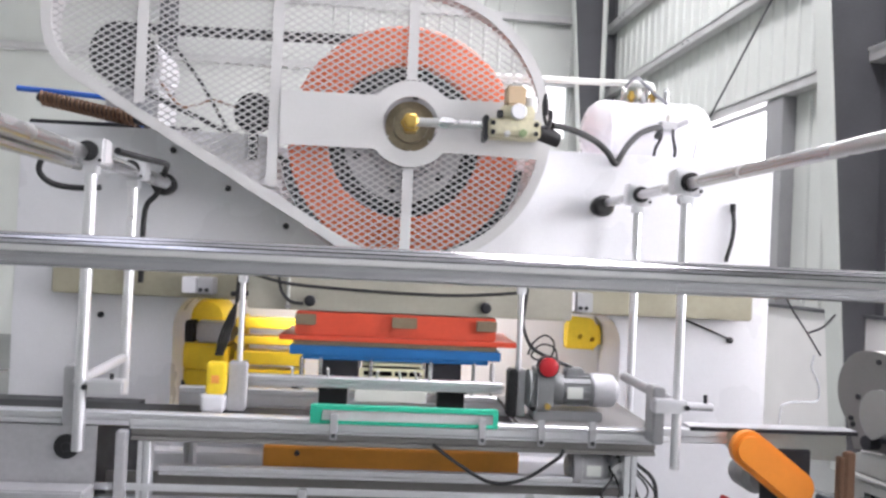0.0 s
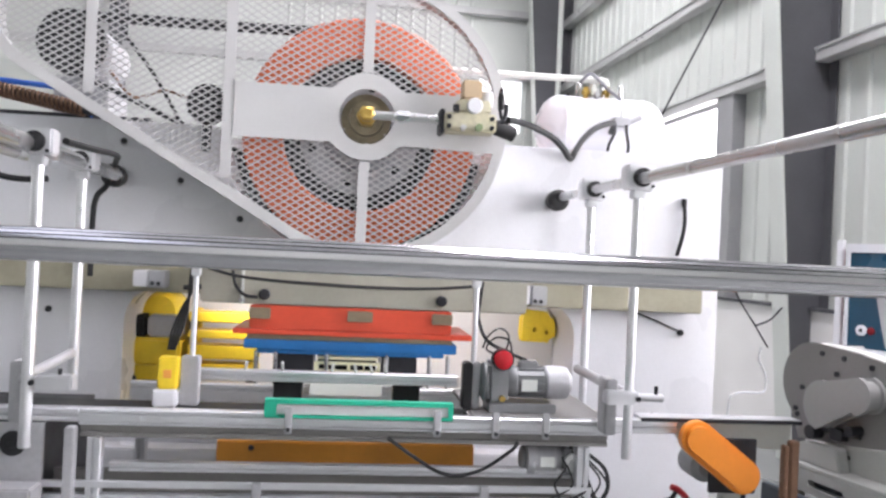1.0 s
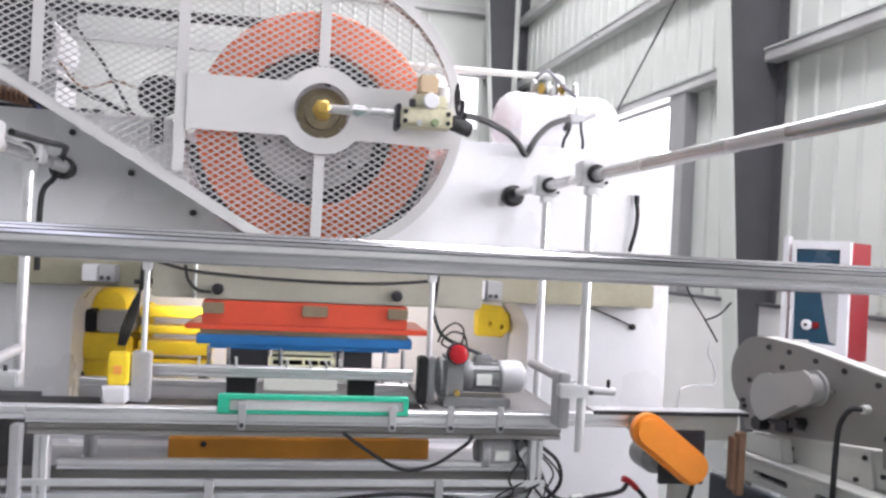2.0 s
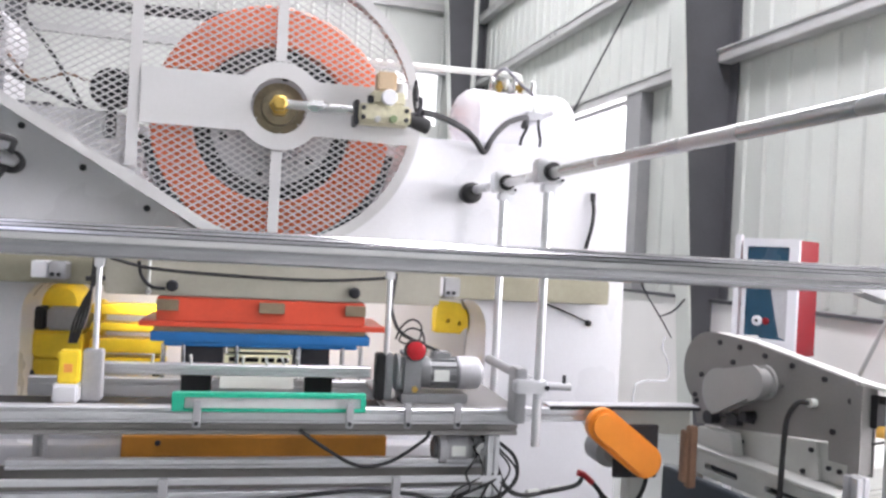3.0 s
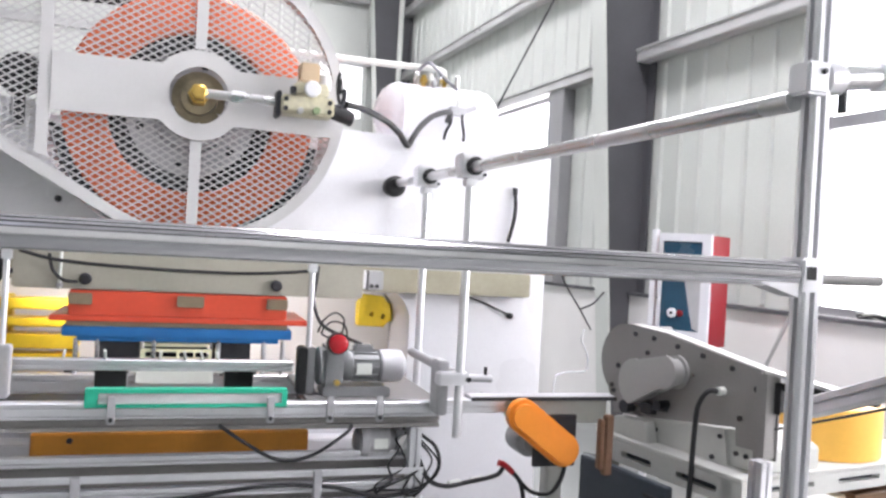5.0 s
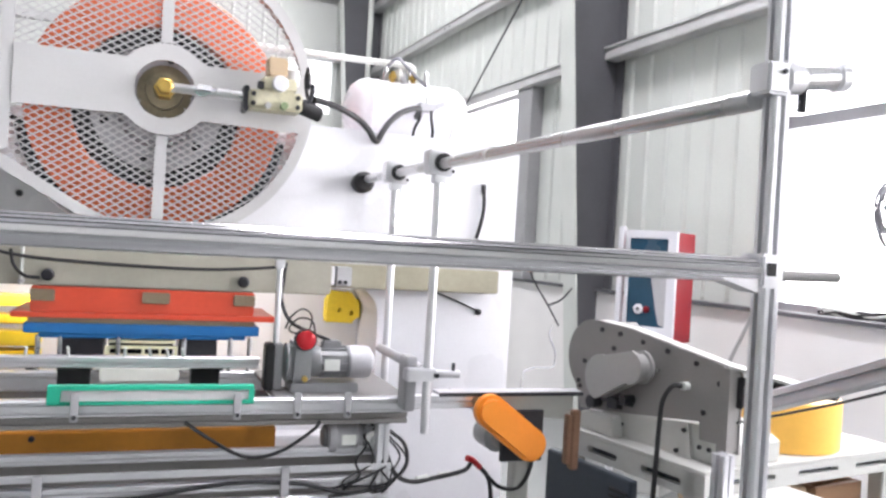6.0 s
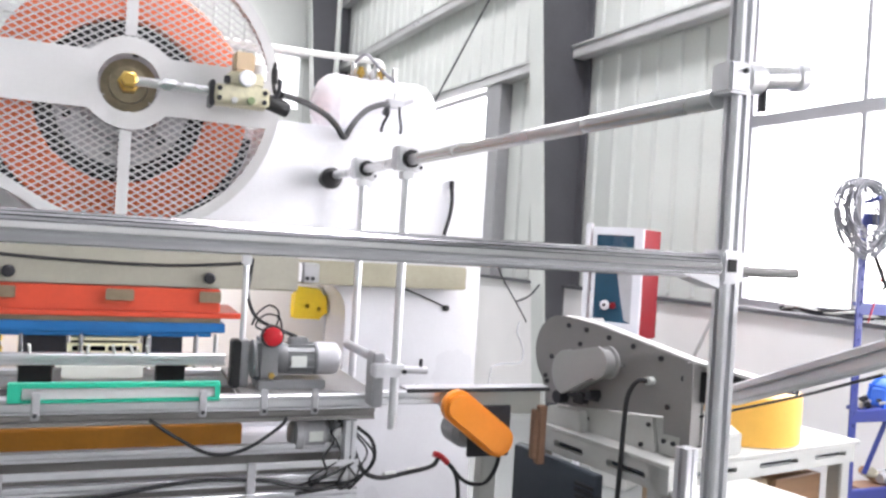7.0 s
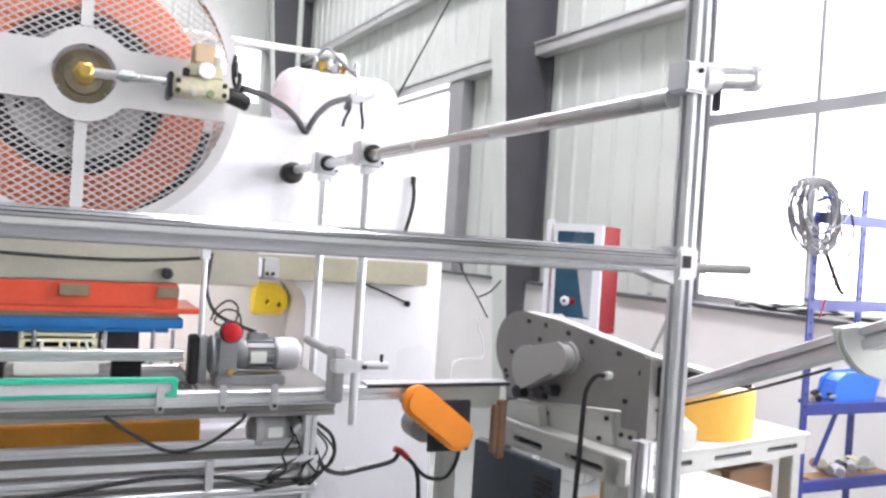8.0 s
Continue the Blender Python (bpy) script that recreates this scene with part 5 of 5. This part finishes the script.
part("wire", hose([(3.52, 2.86, 1.68), (3.58, 2.86, 1.58), (3.66, 2.86, 1.45), (3.70, 2.86, 1.41)], 0.011), BLACK, ca, m=RM)
part("wire", hose([(3.56, 2.86, 1.92), (3.70, 2.86, 1.86), (3.75, 2.86, 1.72), (3.70, 2.86, 1.55), (3.62, 2.86, 1.44)], 0.006), BLACK, ca, m=RM)
part("wire", hose([(3.66, 2.86, 1.78), (3.64, 2.86, 1.60), (3.58, 2.86, 1.40), (3.54, 2.86, 1.28)], 0.004), REDKNOB, ca, m=RM)

# ---- machine corner at the left end of the conveyor ----
lc = thing("side_cabinet", (-1.05, 2.5, 0), "pale grey machine cabinet with a round fan opening", "cabinet")
part("body", plate([rect(-1.4, -0.83, 0.0, 1.005), arc(-0.905, 0.95, 0.026, 0, 340, 17)], 2.42, 2.44), CAST, lc, bevel=0.003)
part("case", box(-1.4, -0.83, 2.441, 2.9, 0.0, 1.004), DARK, lc)
part("lower_panel", box(-1.4, -0.82, 2.32, 2.41, 0.0, 0.845), CAST, lc, bevel=0.006)
part("fan", lathe((-0.905, 2.418, 0.95), (0, -1, 0), [(0, 0.026), (0.008, 0.036), (0.012, 0.036), (0.014, 0.014), (0.018, 0.012)], n=24), BLACK, lc)
part("upright", box(-0.765, -0.738, 2.40, 2.44, 0.0, 1.0), CAST, lc, bevel=0.003)

# ---- loose cables and the small motor below the conveyor ----
m2 = thing("lower_motor", (0.70, 2.6, 0.85), "small silver motor hung below the conveyor", "motor")
part("body", lathe((0.60, 2.52, 0.908), (1, 0, 0), [(0, 0.032), (0.008, 0.05), (0.03, 0.052), (0.034, 0.047), (0.10, 0.047), (0.104, 0.04), (0.12, 0.034)], n=28), CAST, m2, "silver painted motor body")
part("end_cap", lathe((0.588, 2.52, 0.908), (1, 0, 0), [(0, 0.026), (0.004, 0.036), (0.0115, 0.04)], n=28), MOTOR, m2)
part("label_plate", box(0.645, 0.69, 2.469, 2.4725, 0.892, 0.924), SHEET, m2)
part("gearbox", box(0.721, 0.785, 2.48, 2.56, 0.862, 0.955), MOTOR, m2, bevel=0.008)
part("output_boss", lathe((0.752, 2.479, 0.905), (0, -1, 0), [(0, 0.032), (0.008, 0.03), (0.01, 0.014), (0.02, 0.012)], n=20), STEEL, m2)
part("hanger", box(0.66, 0.785, 2.50, 2.55, 0.956, 0.9635), ALU, m2)
c = thing("floor_cables", (0.5, 2.4, 0.8), "black cables tied along the lower conveyor rail", "cable")
part("wire", hose([(-0.6, 2.42, 0.71), (-0.2, 2.42, 0.745), (0.05, 2.42, 0.77), (0.30, 2.42, 0.80), (0.50, 2.42, 0.79), (0.66, 2.42, 0.755), (0.78, 2.44, 0.765)], 0.0065), BLACK, c)
part("wire", hose([(0.16, 2.42, 0.985), (0.24, 2.42, 0.93), (0.34, 2.42, 0.878), (0.44, 2.42, 0.89), (0.54, 2.42, 0.955), (0.56, 2.43, 0.98)], 0.0058), BLACK, c)
part("wire", hose([(0.78, 2.44, 0.95), (0.84, 2.43, 0.90), (0.85, 2.43, 0.83), (0.80, 2.43, 0.78), (0.72, 2.43, 0.755), (0.60, 2.42, 0.745)], 0.006), BLACK, c)
part("wire", hose([(0.74, 2.5, 0.96), (0.78, 2.45, 0.88), (0.82, 2.44, 0.80), (0.90, 2.5, 0.755), (1.0, 2.58, 0.74), (1.12, 2.6, 0.755), (1.15, 2.6, 0.785)], 0.008), BLACK, c)
random.seed(7)
for k in range(7):
    x, z = 0.70 + 0.02 * k, 0.95 - 0.008 * k
    part("wire", hose([(x, 2.55, z), (x + random.uniform(0.01, 0.05), 2.46, z - 0.05), (x + random.uniform(-0.03, 0.06), 2.43, z - 0.10), (x + random.uniform(-0.08, 0.03), 2.42, z - 0.15), (x + random.uniform(-0.12, 0.02), 2.44, 0.755 + random.uniform(-0.02, 0.02))], random.uniform(0.003, 0.005), n=6), BLACK, c)
for x, z in ((0.93, 0.748), (1.03, 0.742)):
    part("marker", rod((x, 2.55 + (x - 0.93) * 0.5, z), (x + 0.045, 2.57 + (x - 0.93) * 0.5, z), 0.0095, n=8), SHEET, c, "white cable marker")
rc = thing("red_clip", (1.155, 2.6, 0.79), "red plastic cable clip on a black lead", "clip")
part("clip", hose([(1.13, 2.6, 0.80), (1.155, 2.6, 0.79), (1.185, 2.6, 0.765)], 0.011), REDKNOB, rc)
part("lead", hose([(1.18, 2.6, 0.77), (1.22, 2.6, 0.72), (1.235, 2.6, 0.62), (1.24, 2.6, 0.4)], 0.008), BLACK, rc)
part("lead", hose([(1.19, 2.6, 0.76), (1.25, 2.58, 0.70), (1.32, 2.56, 0.70), (1.36, 2.55, 0.78), (1.34, 2.54, 0.87)], 0.007), BLACK, rc)
c = thing("wall_cables", (2.9, 5.8, 1.3), "thin dark cables hanging beside the window", "cable")
part("wire", hose([(2.08, 4.2, 1.55), (2.13, 4.2, 1.40), (2.24, 4.2, 1.24), (2.32, 4.2, 1.12)], 0.005), DARK, c, m=far(1.385))
part("wire", hose([(2.25, 4.2, 1.24), (2.36, 4.26, 1.27), (2.515, 4.42, 1.33)], 0.006), DARK, c, m=far(1.385))

wc = thing("white_cable", (2.3, 4.2, 0.9), "thin white cable looping down beside the press", "cable")
part("wire", hose([(2.07, 4.2, 0.005), (2.09, 4.2, 0.40), (2.115, 4.2, 0.80), (2.143, 4.2, 0.853), (2.194, 4.2, 0.868), (2.307, 4.2, 0.872), (2.325, 4.2, 0.93), (2.309, 4.2, 0.99), (2.278, 4.2, 1.054), (2.29, 4.2, 1.12)], 0.005), CAST, wc)
lp = thing("leaning_pipe", (3.81, 4.99, 0), "thin grey pipe leaning against the window sill", "pipe")
part("tube", rod((3.815, 4.97, 0.0), (3.845, 4.275, 1.28), 0.014, n=12, chamfer=0.002), PURLIN, lp)
part("cap", rod((3.845, 4.275, 1.28), (3.8455, 4.264, 1.30), 0.016, n=12, chamfer=0.002), COLUMN, lp)

tk = thing("sill_cables", build_point(WALL_W - 0.1, 3.3, SILL), "tangle of black and white cables lying on the sill", "cable")
for k in range(9):
    u0 = 2.6 + 0.1 * random.random()
    part("wire", hose([(WALL_W - 0.11 + random.uniform(-0.015, 0.03), u0 + 0.16 * i, SILL + 0.012 + random.uniform(0, 0.045)) for i in range(7)], 0.009, n=6, sub=4), random.choice((BLACK, DARK, SHEET, SHEET)), tk, m=BUILD)

ribs()
